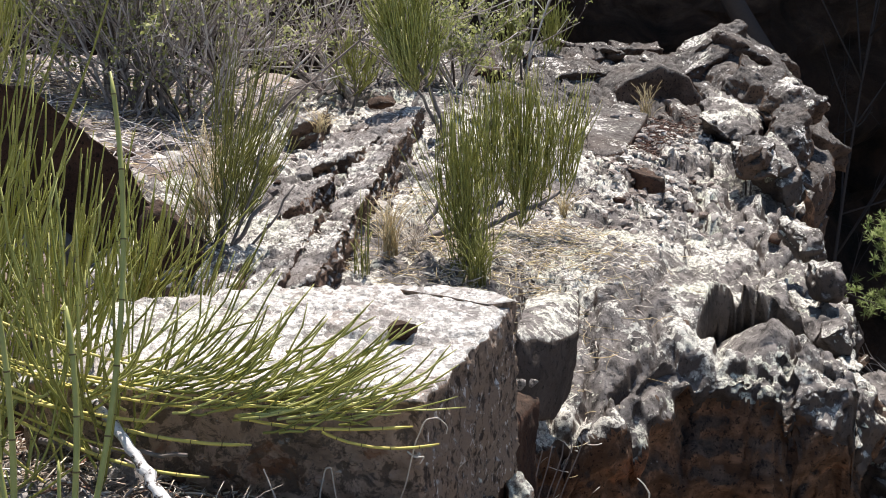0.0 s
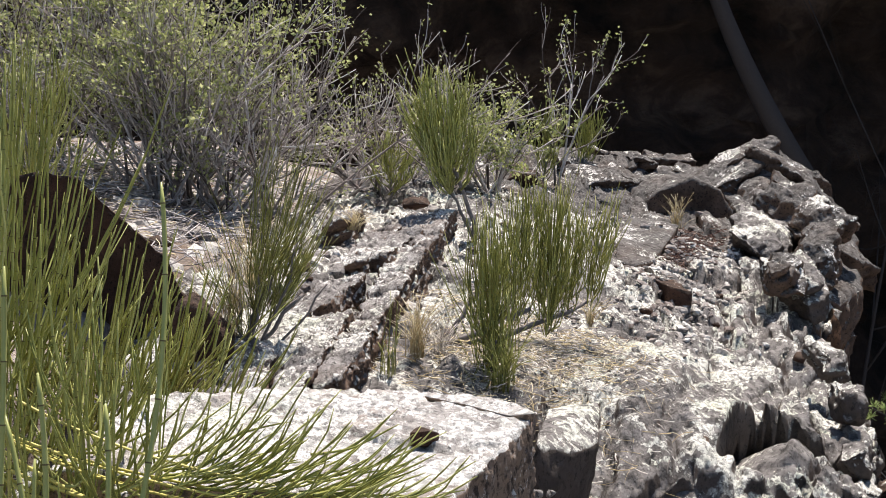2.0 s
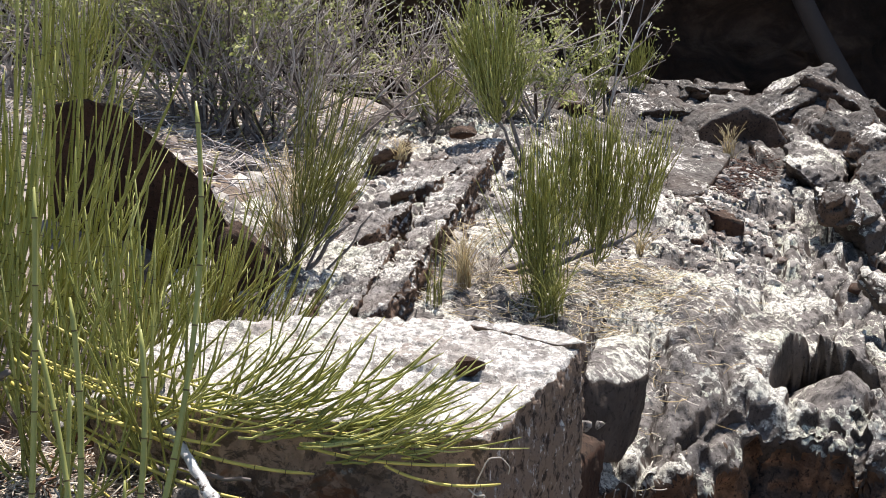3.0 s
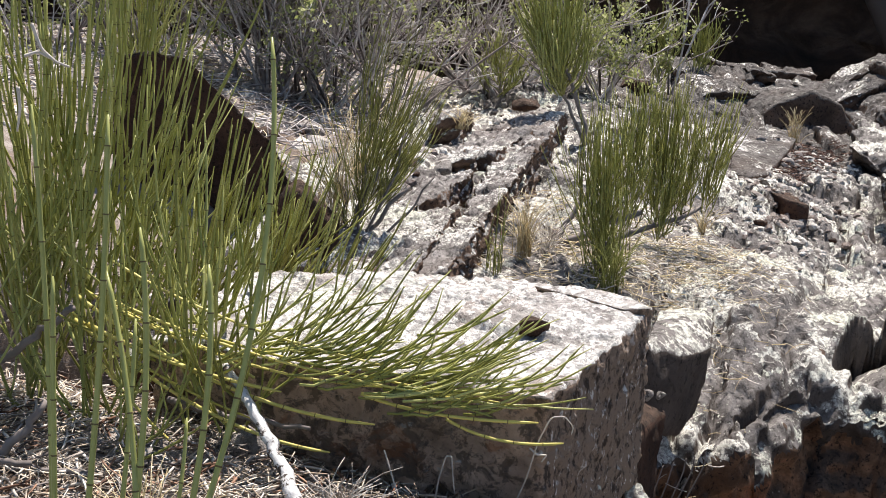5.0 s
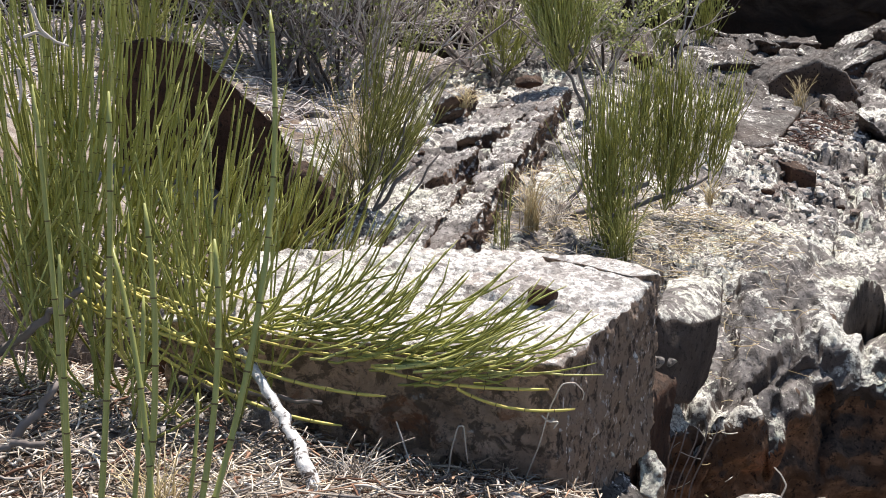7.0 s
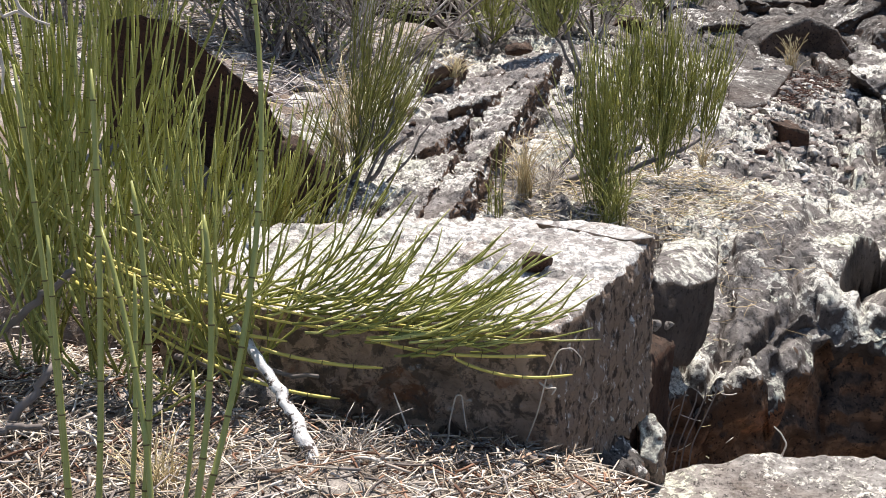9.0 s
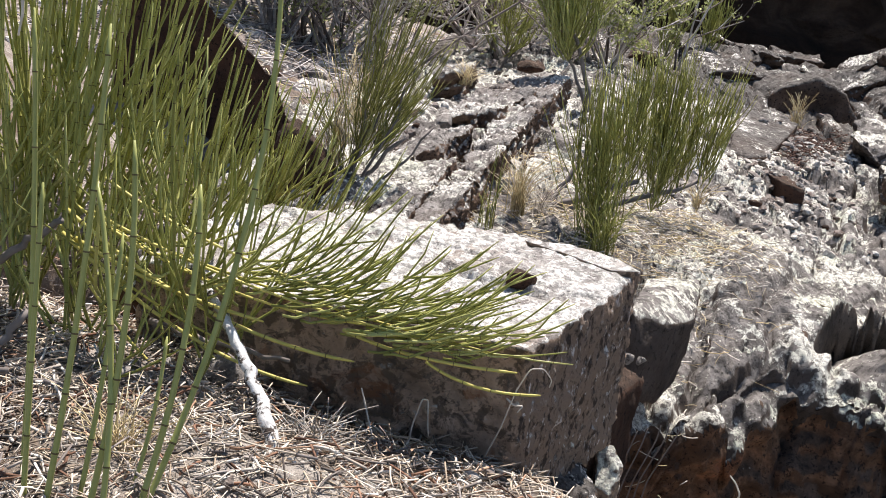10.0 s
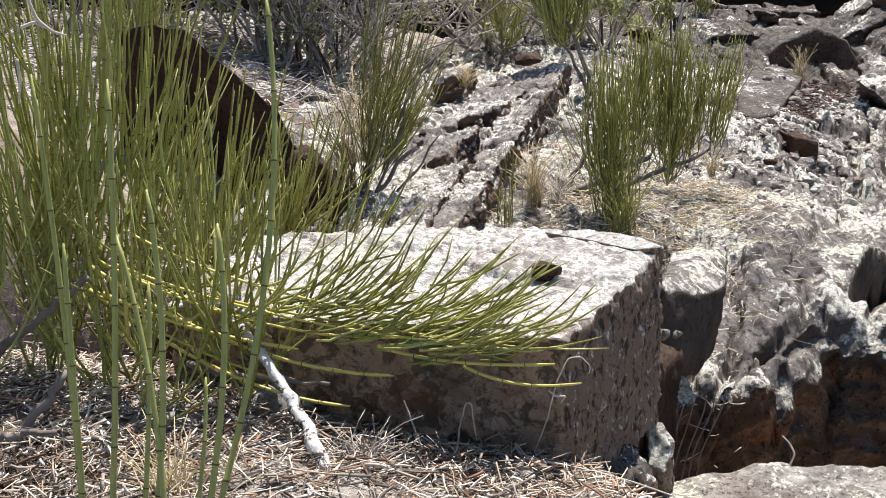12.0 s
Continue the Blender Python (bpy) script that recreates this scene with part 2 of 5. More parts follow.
BROWN = rock_material("dark_brown_rock", (0.03, 0.022, 0.018), (0.10, 0.066, 0.048), (0.45, 0.42, 0.38), 0.66, (0.09, 0.047, 0.031))
PALE = rock_material("pale_crusted_rock", (0.13, 0.12, 0.11), (0.46, 0.445, 0.42), (0.74, 0.72, 0.65), 0.56, (0.24, 0.165, 0.12), stained=0.35, mottle_shade=0.85)
STONE = rock_material("loose_stone", (0.18, 0.165, 0.155), (0.48, 0.455, 0.43), (0.6, 0.58, 0.52), 0.5, (0.25, 0.18, 0.13), local=True, crusted=False)

m = Mat("soil", 0.95)
m.color(m.mix(m.ramp(m.noise(4, 6, 0.6), [(0.4, 0.0), (0.6, 1.0)]), m.ramp(m.noise(60, 8, 0.7), [(0.3, (0.055, 0.038, 0.028)), (0.7, (0.23, 0.175, 0.135))]), m.ramp(m.noise(45, 8, 0.7), [(0.3, (0.17, 0.15, 0.13)), (0.7, (0.50, 0.465, 0.425))])))
m.bump((m.noise(30, 8, 0.7), 0.8, 0.02), (m.noise(160, 5, 0.7), 0.6, 0.004))
SOIL = m.m

m = Mat("broken_stone", 0.92)
pick = m.node("ShaderNodeNewGeometry").outputs["Random Per Island"]
m.color(m.mix(m.ramp(m.noise(170, 6, 0.7), [(0.42, 0.0), (0.58, 0.75)]), m.ramp(pick, [(0.0, (0.04, 0.028, 0.023)), (0.2, (0.13, 0.095, 0.08)), (0.42, (0.28, 0.262, 0.245)), (0.75, (0.50, 0.49, 0.455)), (1.0, (0.78, 0.77, 0.72))]), (0.28, 0.255, 0.235)))
m.bump((m.noise(220, 6, 0.7), 0.8, 0.003))
GRAVEL = m.m

m = Mat("shaded_canyon_rock", 0.95)
# Near-black browns: the canyon's deep shade is put into the rock colour.
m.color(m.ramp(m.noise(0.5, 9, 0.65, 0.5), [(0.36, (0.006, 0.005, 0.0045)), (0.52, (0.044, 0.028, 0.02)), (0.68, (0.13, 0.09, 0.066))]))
m.bump((m.noise(0.9, 10, 0.7), 1.0, 0.5))
SHADED_CANYON = m.m


def stem_material(name, dark, mid, pale, rough=0.5, thin=0.0):
    m = Mat(name, rough)
    rnd = m.node("ShaderNodeNewGeometry").outputs["Random Per Island"]
    c = m.ramp(rnd, [(0.0, dark), (0.5, mid), (1.0, pale)])
    c = m.mix(m.ramp(m.noise(60, 3, 0.5), [(0.35, 0.0), (0.75, 0.5)]), c, dark)
    m.color(c)
    if thin:
        back, blend = m.node("ShaderNodeBsdfTranslucent"), m.node("ShaderNodeMixShader", Fac=thin)
        m.link(c, back.inputs["Color"])
        m.link(m.b.outputs[0], blend.inputs[1])
        m.link(back.outputs[0], blend.inputs[2])
        m.link(blend.outputs[0], m.t.nodes["Material Output"].inputs["Surface"])
    else:
        m.bump((m.noise(900, 2, 0.5, 0, m.stretch(1, 1, 0.05)), 0.2, 0.0005))
    return m.m


GREEN = stem_material("ephedra_green", (0.16, 0.168, 0.043), (0.32, 0.333, 0.09), (0.49, 0.495, 0.19), 0.36)
MID_GREEN = stem_material("ephedra_mid_green", (0.15, 0.152, 0.04), (0.31, 0.315, 0.08), (0.47, 0.465, 0.16), 0.4)
OLIVE = stem_material("ephedra_olive", (0.125, 0.122, 0.04), (0.27, 0.272, 0.075), (0.41, 0.41, 0.14), 0.4)
NEAR_GREEN = stem_material("ephedra_near_green", (0.21, 0.235, 0.07), (0.305, 0.33, 0.11), (0.42, 0.435, 0.18), 0.36)
YELLOW = stem_material("ephedra_yellow", (0.33, 0.30, 0.06), (0.52, 0.46, 0.11), (0.70, 0.63, 0.27))
NODE = stem_material("ephedra_joint", (0.06, 0.05, 0.022), (0.12, 0.09, 0.04), (0.20, 0.16, 0.08), 0.8)
WOOD = stem_material("grey_twig", (0.06, 0.05, 0.045), (0.17, 0.15, 0.14), (0.34, 0.315, 0.30), 0.85)
PALE_TWIG = stem_material("pale_twig", (0.12, 0.105, 0.10), (0.36, 0.335, 0.335), (0.66, 0.635, 0.63), 0.85)
STRAW = stem_material("dry_straw", (0.15, 0.115, 0.085), (0.52, 0.435, 0.335), (0.84, 0.77, 0.65), 0.8)
RUSTY = stem_material("rusty_litter", (0.03, 0.018, 0.015), (0.085, 0.045, 0.036), (0.2, 0.12, 0.09), 0.85)
RUST_STRAW = stem_material("rusty_straw", (0.05, 0.028, 0.02), (0.22, 0.12, 0.08), (0.48, 0.32, 0.22), 0.85)
PALE_STRAW = stem_material("pale_straw", (0.22, 0.19, 0.165), (0.58, 0.54, 0.48), (0.82, 0.79, 0.73), 0.8)
GOLD = stem_material("golden_straw", (0.38, 0.29, 0.15), (0.62, 0.53, 0.32), (0.76, 0.70, 0.52), 0.8)
LEAF = stem_material("bush_leaf", (0.17, 0.20, 0.07), (0.38, 0.42, 0.16), (0.66, 0.68, 0.36), 0.6, 0.45)
NEEDLE = stem_material("pine_needle", (0.18, 0.24, 0.07), (0.30, 0.38, 0.13), (0.42, 0.50, 0.22), 0.5)
BUSH_TWIG = stem_material("bush_twig", (0.08, 0.063, 0.058), (0.40, 0.352, 0.337), (0.76, 0.725, 0.71), 0.85)
TRUNK = stem_material("dead_trunk", (0.028, 0.025, 0.024), (0.05, 0.044, 0.043), (0.075, 0.067, 0.066), 0.9)

m = Mat("bleached_wood", 0.85)
m.color(m.mix(m.ramp(m.noise(58, 6, 0.7, 0.4), [(0.44, 0.0), (0.49, 1.0)]), (0.06, 0.048, 0.042), m.ramp(m.noise(120, 4, 0.6), [(0.3, (0.42, 0.42, 0.42)), (0.7, (0.74, 0.75, 0.74))])))
m.bump((m.noise(50, 6, 0.7), 0.7, 0.004))
BLEACHED = m.m

# ---- plan of the ledge and the ground ----
EDGE = [(-0.95, 1.50), (0.04, 1.64), (0.17, 1.715), (0.30, 1.82), (0.42, 1.875), (0.54, 1.87), (0.65, 1.91), (0.72, 2.03), (0.765, 2.25), (0.81, 2.60), (0.86, 2.95),
        (0.94, 3.40), (1.14, 3.90), (1.28, 4.45), (1.40, 5.00), (1.32, 5.45), (0.90, 5.60), (0.30, 5.55), (-0.40, 5.6), (-0.95, 5.6)]


def ledge_level(x, y):
    left = np.clip((-x - 0.05) / 0.4, 0, 1.5)
    return 0.27 - 0.2 * np.maximum(x, -1.2) - 0.02 * (y - 2.5) - 0.07 * left * np.maximum(y - 2, 0)


def outline(x, y, ring):
    """Signed distance to a closed ring (inside negative), and the nearest point on it."""
    best, cx, cy, inside = np.full(x.shape, 1e9), np.zeros(x.shape), np.zeros(x.shape), np.zeros(x.shape, bool)
    for (ax, ay), (bx, by) in zip(ring, ring[1:] + ring[:1]):
        t = np.clip(((x - ax) * (bx - ax) + (y - ay) * (by - ay)) / ((bx - ax) ** 2 + (by - ay) ** 2), 0, 1)
        px, py = ax + t * (bx - ax), ay + t * (by - ay)
        d = np.hypot(x - px, y - py)
        near = d < best
        best, cx, cy = np.where(near, d, best), np.where(near, px, cx), np.where(near, py, cy)
        if ay != by:
            inside ^= ((ay > y) != (by > y)) & (x < (bx - ax) * (y - ay) / (by - ay) + ax)
    return np.where(inside, -best, best), cx, cy


def ground_level(x, y):
    x, y = np.asarray(x, float), np.asarray(y, float)
    terrace = 0.462 - 0.35 * (np.clip(y, 0.86, 1.3) - 0.93) + 0.02 * np.clip(-x - 0.25, 0, 2) - 0.12 * np.clip(x + 0.25, 0, 0.3)
    terrace = terrace + 0.028 * smooth(-0.20, -0.32, x) * smooth(0.88, 0.98, y)
    terrace = terrace - 0.95 * smooth(-0.03, 0.35, x - 0.35 * (1.1 - np.clip(y, 0.2, 1.3)) * (y < 1.1))
    shelf = ledge_level(x, y) - 0.01 - 0.16 * smooth(-0.62, -0.45, x)
    z = terrace + (shelf - terrace) * smooth(1.2, 1.5, y)
    s, _, _ = outline(x, y, [(-9, 1.2)] + EDGE[1:17] + [(-0.4, 5.9), (-9, 6.6)])
    drop = 13.0 * smooth(0.0, 1.8, s) + 0.8 * smooth(-0.15, 0.2, s) * smooth(-0.3, 0.2, x)
    z = z - np.where(y > 1.2, drop, 0) * smooth(1.2, 1.6, y)
    far_right = 13.0 * smooth(0.5, 8.0, x) * (1 - smooth(1.2, 1.6, y))
    return np.maximum(z - far_right, -13.5)


SURVEY_X, SURVEY_Y = np.arange(-2.5, 0.7, 0.02), np.arange(0.4, 5.5, 0.02)
_sx, _sy = np.meshgrid(SURVEY_X, SURVEY_Y)
SURVEY_Z = ground_level(_sx.ravel(), _sy.ravel()).reshape(_sx.shape)


def ground_at(x, y):
    """Height of the even ground at one place, between the points of a survey grid."""
    c, r = np.clip((x + 2.5) / 0.02, 0, len(SURVEY_X) - 2.001), np.clip((y - 0.4) / 0.02, 0, len(SURVEY_Y) - 2.001)
    i, j = int(c), int(r)
    u, w = c - i, r - j
    return float((SURVEY_Z[j, i] * (1 - u) + SURVEY_Z[j, i + 1] * u) * (1 - w) + (SURVEY_Z[j + 1, i] * (1 - u) + SURVEY_Z[j + 1, i + 1] * u) * w)


def sheet(xs, ys, height):
    gx, gy = np.meshgrid(xs, ys)
    x, y = gx.ravel(), gy.ravel()
    v = np.stack([x, y, height(x, y)], 1)
    n, w = len(ys), len(xs)
    f = [(r * w + c, r * w + c + 1, (r + 1) * w + c + 1, (r + 1) * w + c) for r in range(n - 1) for c in range(w - 1)]
    return v, f


def spread(a, b, step, reach, growth=1.25):
    """Coordinates from a to b at an even step, then ever wider out to reach."""
    mid, lo, hi, d = list(np.arange(a, b, step)), [], [], step
    while (hi[-1] if hi else b) < reach:
        d *= growth
        hi.append((hi[-1] if hi else b) + d)
    d = step
    while (lo[-1] if lo else a) > -reach:
        d *= growth
        lo.append((lo[-1] if lo else a) - d)
    return np.array(lo[::-1] + mid + hi)


def rough_ground(x, y):
    p = np.stack([x, y, 0 * x], 1)
    return ground_level(x, y) + 0.018 * fbm(p * 7, 5) + 0.3 * smooth(6, 20, np.hypot(x, y)) * fbm(p * 0.4, 4)


v, f = sheet(spread(-1.6, 0.5, 0.014, 70), spread(0.45, 5.6, 0.02, 75), rough_ground)
tagged(new("ground", mesh_of("ground", v, f, SOIL)), "dry grey-brown stony soil falling away into a canyon", "ground", kind="structure")

# ---- canyon wall opposite ----
xs, zs = np.linspace(-45, 60, 150), np.linspace(-16, 13, 90)
gx, gz = np.meshgrid(xs, zs)
x, z = gx.ravel(), gz.ravel()
p = np.stack([x * 0.12, z * 0.2, 0 * x], 1)
# The unseen top leans forward to keep sky light off the wall.
y = 26 + 5 * fbm(p, 6, 0.55) - 0.01 * (x - 5) ** 2 - 4 * smooth(2, 12, z) + 1.2 * fbm(p * 6, 4)
v = np.stack([x, y, z], 1)
f = [(r * 150 + c, r * 150 + c + 1, (r + 1) * 150 + c + 1, (r + 1) * 150 + c) for r in range(89) for c in range(149)]
tagged(new("canyon_wall", mesh_of("canyon_wall", v, f, SHADED_CANYON)), "brown canyon wall, its colour darkened for deep shade", "cliff", kind="structure")

# ---- the lichen-covered ledge ----
rows, y = [], 1.24
while y < 5.95:
    rows.append(y)
    y *= 1.0023 if y < 2.5 else 1.0042
cols = np.concatenate([np.arange(-0.72, 0.0, 0.009), np.arange(0.0, 0.14, 0.006), np.arange(0.14, 0.80, 0.0039), np.arange(0.80, 1.80, 0.0075)])
gx, gy = np.meshgrid(cols, rows)
x, y = gx.ravel(), gy.ravel()
s, cx, cy = outline(x, y, EDGE)
p = np.stack([x, y, 0 * x], 1)
true = s
ragged = 0.05 * fbm(p * 3.1, 4) + 0.03 * fbm(p * 11, 3) * smooth(1.9, 2.3, y) + 0.012 * fbm(p * 11, 3)
s = true + ragged
big_plate, big_crack = plates(x, y, 0.13, 2.2, -0.25, 1)
mid_plate, mid_crack = plates(x, y, 0.055, 1.8, -0.35, 2)
small_plate, small_crack = plates(x, y, 0.021, 1.5, 0.3, 3)
out = np.maximum(s, 0)
far = np.hypot(x - cx, y - cy) + 1e-9
ox, oy = (x - cx) / far * np.sign(true), (y - cy) / far * np.sign(true)
fall = np.where(out < 0.06, out**2 / 0.12, 0.03 + 2.3 * (out - 0.06))
push = 0.06 * (1 - np.exp(-out / 0.06)) - 0.17 * smooth(0.12, 0.65, fall) - 0.16 * smooth(0.60, 0.70, x) * smooth(0.06, 0.35, fall)
q = np.stack([x, y, -fall], 1)
tipped = np.stack([3 * (0.85 * x - 0.5 * fall), 3 * y, 10 * (-0.85 * fall - 0.5 * x)], 1)
crag = (0.045 * fbm(q * 4, 5, 0.6) + 0.035 * fbm(tipped, 4, 0.6)) * smooth(0, 0.06, out)
nx = np.where(out > 0, cx + ox * (push + crag - ragged), x)
ny = np.where(out > 0, cy + oy * (push + crag - ragged), y)
rim = smooth(0.38, 0.05, -s)
calm = np.exp(-(((x - 0.34) / 0.24) ** 2 + ((y - 2.15) / 0.60) ** 2) ** 2) * 0.5
rugged = 1 - calm
# layers that step down towards the edge
band = (-s + 0.05 * fbm(p * 2.2, 3) + 0.02 * fbm(p * 9, 3)) / 0.085
step = band - np.floor(band)
layer = (smooth(0.0, 0.22, step) - step) * rim * smooth(-0.1, 0.2, fbm(p * 2.0 + 3, 3) + 0.12) * smooth(2.2, 2.9, y)
relief = (0.03 * fbm(p * 2.6, 3) * smooth(1.7, 2.3, y) + rugged * ((0.022 + 0.014 * rim) * big_plate - (0.014 + 0.02 * rim) * big_crack + 0.010 * mid_plate - 0.006 * mid_crack) + 0.06 * layer
          + (0.35 + 0.65 * rugged) * (0.0035 * small_plate - 0.0015 * small_crack) + 0.011 * fbm(p * 15, 3, 0.5) + 0.004 * ridged(p * 34, 2) * smooth(0.1, 0.3, x))
dome = 0.075 * np.exp(-(((x - 0.34) / 0.20) ** 2 + ((y - 2.12) / 0.30) ** 2)) + 0.055 * np.exp(-(((x - 0.555) / 0.065) ** 2 + ((y - 1.97) / 0.10) ** 2))
# hollow under the dome's brow: an undercut step that runs away from the block, its floor rising again to an outer lump
cu = (x - 0.462) * 0.42 + (y - 2.045) * 0.9075
cv = (x - 0.462) * 0.9075 - (y - 2.045) * 0.42 + 0.009 * fbm(p * 9, 4) - 9.0 * np.maximum(cu - 0.07, 0) ** 2
length = smooth(-0.13, -0.05, cu) * smooth(0.22, 0.14, cu)
pit = 0.16 * length * smooth(-0.006, 0.006, cv) * smooth(0.11, 0.025, cv) - 0.016 * length * np.exp(-((np.minimum(cv, 0) / 0.03) ** 2)) * (cv < 0)
under = 0.12 * length * smooth(0.0, 0.010, cv) * smooth(0.10, 0.04, cv)
# crease that parts the dome from the lip below it
crease = y - 1.762 - 0.70 * (x - 0.25) + 0.03 * fbm(p * 8, 3)
span = smooth(0.17, 0.22, x) * smooth(0.425, 0.39, x)
groove = span * (0.010 * smooth(0.014, 0.0, crease) * smooth(-0.030, -0.004, crease) - 0.005 * np.exp(-(((crease + 0.045) / 0.02) ** 2)))
brow = 0.035 * smooth(2.02, 1.76, y)
sink = 0.12 * smooth(-0.50, -0.68, x) - 0.012 * smooth(0.02, -0.04, x) * smooth(3.4, 3.0, y)
nz = ledge_level(x, y) + relief + dome - brow - groove - pit - sink - fall - 0.05 * smooth(-0.30, 0.0, s) * smooth(2.3, 3.2, y)
w = len(cols)
nx, ny = nx - 0.40 * under, ny + 0.92 * under
v = np.stack([nx, ny, nz], 1).reshape(len(rows), w, 3)
across, along = np.gradient(v, axis=1), np.gradient(v, axis=0)
up = np.cross(across, along)
up /= np.linalg.norm(up, axis=2)[:, :, None] + 1e-12
v, up = v.reshape(-1, 3), up.reshape(-1, 3)
# knobs and flakes that stand out from the rim and the fringe above the drop
craggy = np.clip(smooth(-0.10, -0.01, s) * (1 - 0.85 * smooth(0.50, 0.42, x)) + 0.7 * smooth(0.58, 0.68, x), 0, 1) * smooth(0.12, 0.2, x) * (0.12 + 0.88 * smooth(0.15, 0.04, fall))
fleck_up = 0.3 + 0.7 * craggy
knobs = craggy * (0.014 * fbm(v * 10, 4, 0.62) + 0.009 * ridged(v * 26, 3) - 0.003) + fleck_up * 0.006 * fbm(v * 55, 3, 0.7)
v = v + up * knobs[:, None]
nz = v[:, 2]
f = [(r * w + c, r * w + c + 1, (r + 1) * w + c + 1, (r + 1) * w + c) for r in range(len(rows) - 1) for c in range(w - 1)]
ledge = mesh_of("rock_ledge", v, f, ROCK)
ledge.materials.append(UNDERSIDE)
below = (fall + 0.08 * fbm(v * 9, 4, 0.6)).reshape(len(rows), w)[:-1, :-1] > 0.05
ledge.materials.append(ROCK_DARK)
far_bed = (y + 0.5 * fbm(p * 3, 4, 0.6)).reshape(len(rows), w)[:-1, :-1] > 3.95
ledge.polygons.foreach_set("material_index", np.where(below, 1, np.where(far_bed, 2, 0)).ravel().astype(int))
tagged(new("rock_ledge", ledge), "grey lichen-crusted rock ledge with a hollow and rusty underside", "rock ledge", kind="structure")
LEDGE_X, LEDGE_Y, LEDGE_Z = np.array(cols), np.array(rows), nz.reshape(len(rows), w)


def top_of_ledge(x, y):
    return float(LEDGE_Z[min(np.searchsorted(LEDGE_Y, y), len(LEDGE_Y) - 1), min(np.searchsorted(LEDGE_X, x), len(LEDGE_X) - 1)])


# ---- rocks from corners ----
def hull_mesh(name, corners, material, size=0.012, rough=0.006, freq=14, wear=2, grain=0.0, stretch_axis=(1, 1, 1), seed=0.0, levels=0, sheets=0.0):
    """A solid stone: the hull of its corners, cut fine, with worn edges and a rough skin."""
    bm = bmesh.new()
    for c in corners:
        bm.verts.new(c)
    bmesh.ops.convex_hull(bm, input=bm.verts)
    loose = [u for u in bm.verts if not u.link_faces]
    bmesh.ops.delete(bm, geom=loose, context="VERTS")
    bmesh.ops.triangulate(bm, faces=bm.faces)
    for _ in range(9):
        long = [e for e in bm.edges if e.calc_length() > size * 1.4]
        if not long:
            break
        bmesh.ops.subdivide_edges(bm, edges=long, cuts=1)
        bmesh.ops.triangulate(bm, faces=bm.faces)
    for _ in range(wear):
        bmesh.ops.smooth_vert(bm, verts=bm.verts, factor=0.5, use_axis_x=True, use_axis_y=True, use_axis_z=True)
    bm.normal_update()
    co = np.array([u.co for u in bm.verts])
    no = np.array([u.normal for u in bm.verts])
    q = co * np.array(stretch_axis) + seed
    d = rough * (fbm(q * freq * 0.35, 3) * 1.6 + fbm(q * freq, 4, 0.6)) + grain * fbm(q * freq * 4, 3, 0.6)
    if levels:
        k = (q @ np.array((-0.42, -0.25, 0.87))) * levels + 0.7 * fbm(q * 3, 3)
        k = k - np.floor(k)
        d = d - rough * 1.5 * smooth(0.28, 0.0, np.minimum(k, 1 - k) * 1.6) * smooth(-0.2, 0.15, fbm(q * 5 + 9, 2))
    if sheets:
        d = d * (1 - 0.72 * smooth(0.7, 0.95, no[:, 2]))
        lift, crack = plates(co[:, 0], co[:, 1], 0.075, 2.2, 1.2, 5, 0.5)
        scale_up, gap = plates(co[:, 0], co[:, 1], 0.022, 1.8, 1.0, 6, 0.5)
        d = d + sheets * (np.round(lift * 1.5) / 1.5 - 0.5 * crack + 0.35 * np.round(scale_up) - 0.3 * gap) * smooth(0.75, 0.95, no[:, 2])
    for u, e in zip(bm.verts, d[:, None] * no):
        u.co += Vector(e)
    me = bpy.data.meshes.new(name)
    bm.to_mesh(me)
    bm.free()
    me.materials.append(material)
    me.polygons.foreach_set("use_smooth", [True] * len(me.polygons))
    return me


def stone(name, corners, material, label, category, group="", **how):
    c = np.asarray(corners, float)
    base = np.array((c[:, 0].mean(), c[:, 1].mean(), c[:, 2].min()))
    ob = new(name, hull_mesh(name, c - base, material, seed=float(abs(base).sum() * 3.7), **how))
    ob.location = base
    return tagged(ob, label, category, group)


def slab_corners(near, far_end, width, thick, tilt=0.0, taper=0.8):
    """Eight corners of a long slab whose right-hand top edge runs from its near end to its far end."""
    a, b = np.array(near, float), np.array(far_end, float)
    d = (b - a) / np.linalg.norm(b - a)
    side = np.array((d[1], -d[0], 0)) / np.hypot(d[0], d[1])
    out = []
    for e, k in ((a, taper), (b, 1.0)):
        for across in (0.0, 1.0):
            top = e - side * across * width * k + np.array((0, 0, across * tilt * width))
            out += [top, top + np.array((0.006 * (1 - 2 * across), 0, -thick))]
    return out


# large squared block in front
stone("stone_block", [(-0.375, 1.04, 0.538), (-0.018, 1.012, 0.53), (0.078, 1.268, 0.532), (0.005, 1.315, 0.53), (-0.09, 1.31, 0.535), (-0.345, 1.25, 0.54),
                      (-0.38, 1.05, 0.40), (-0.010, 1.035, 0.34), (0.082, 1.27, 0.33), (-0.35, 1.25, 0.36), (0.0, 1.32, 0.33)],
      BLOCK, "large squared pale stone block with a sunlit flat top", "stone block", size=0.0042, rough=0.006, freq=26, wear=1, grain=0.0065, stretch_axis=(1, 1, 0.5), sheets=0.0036)
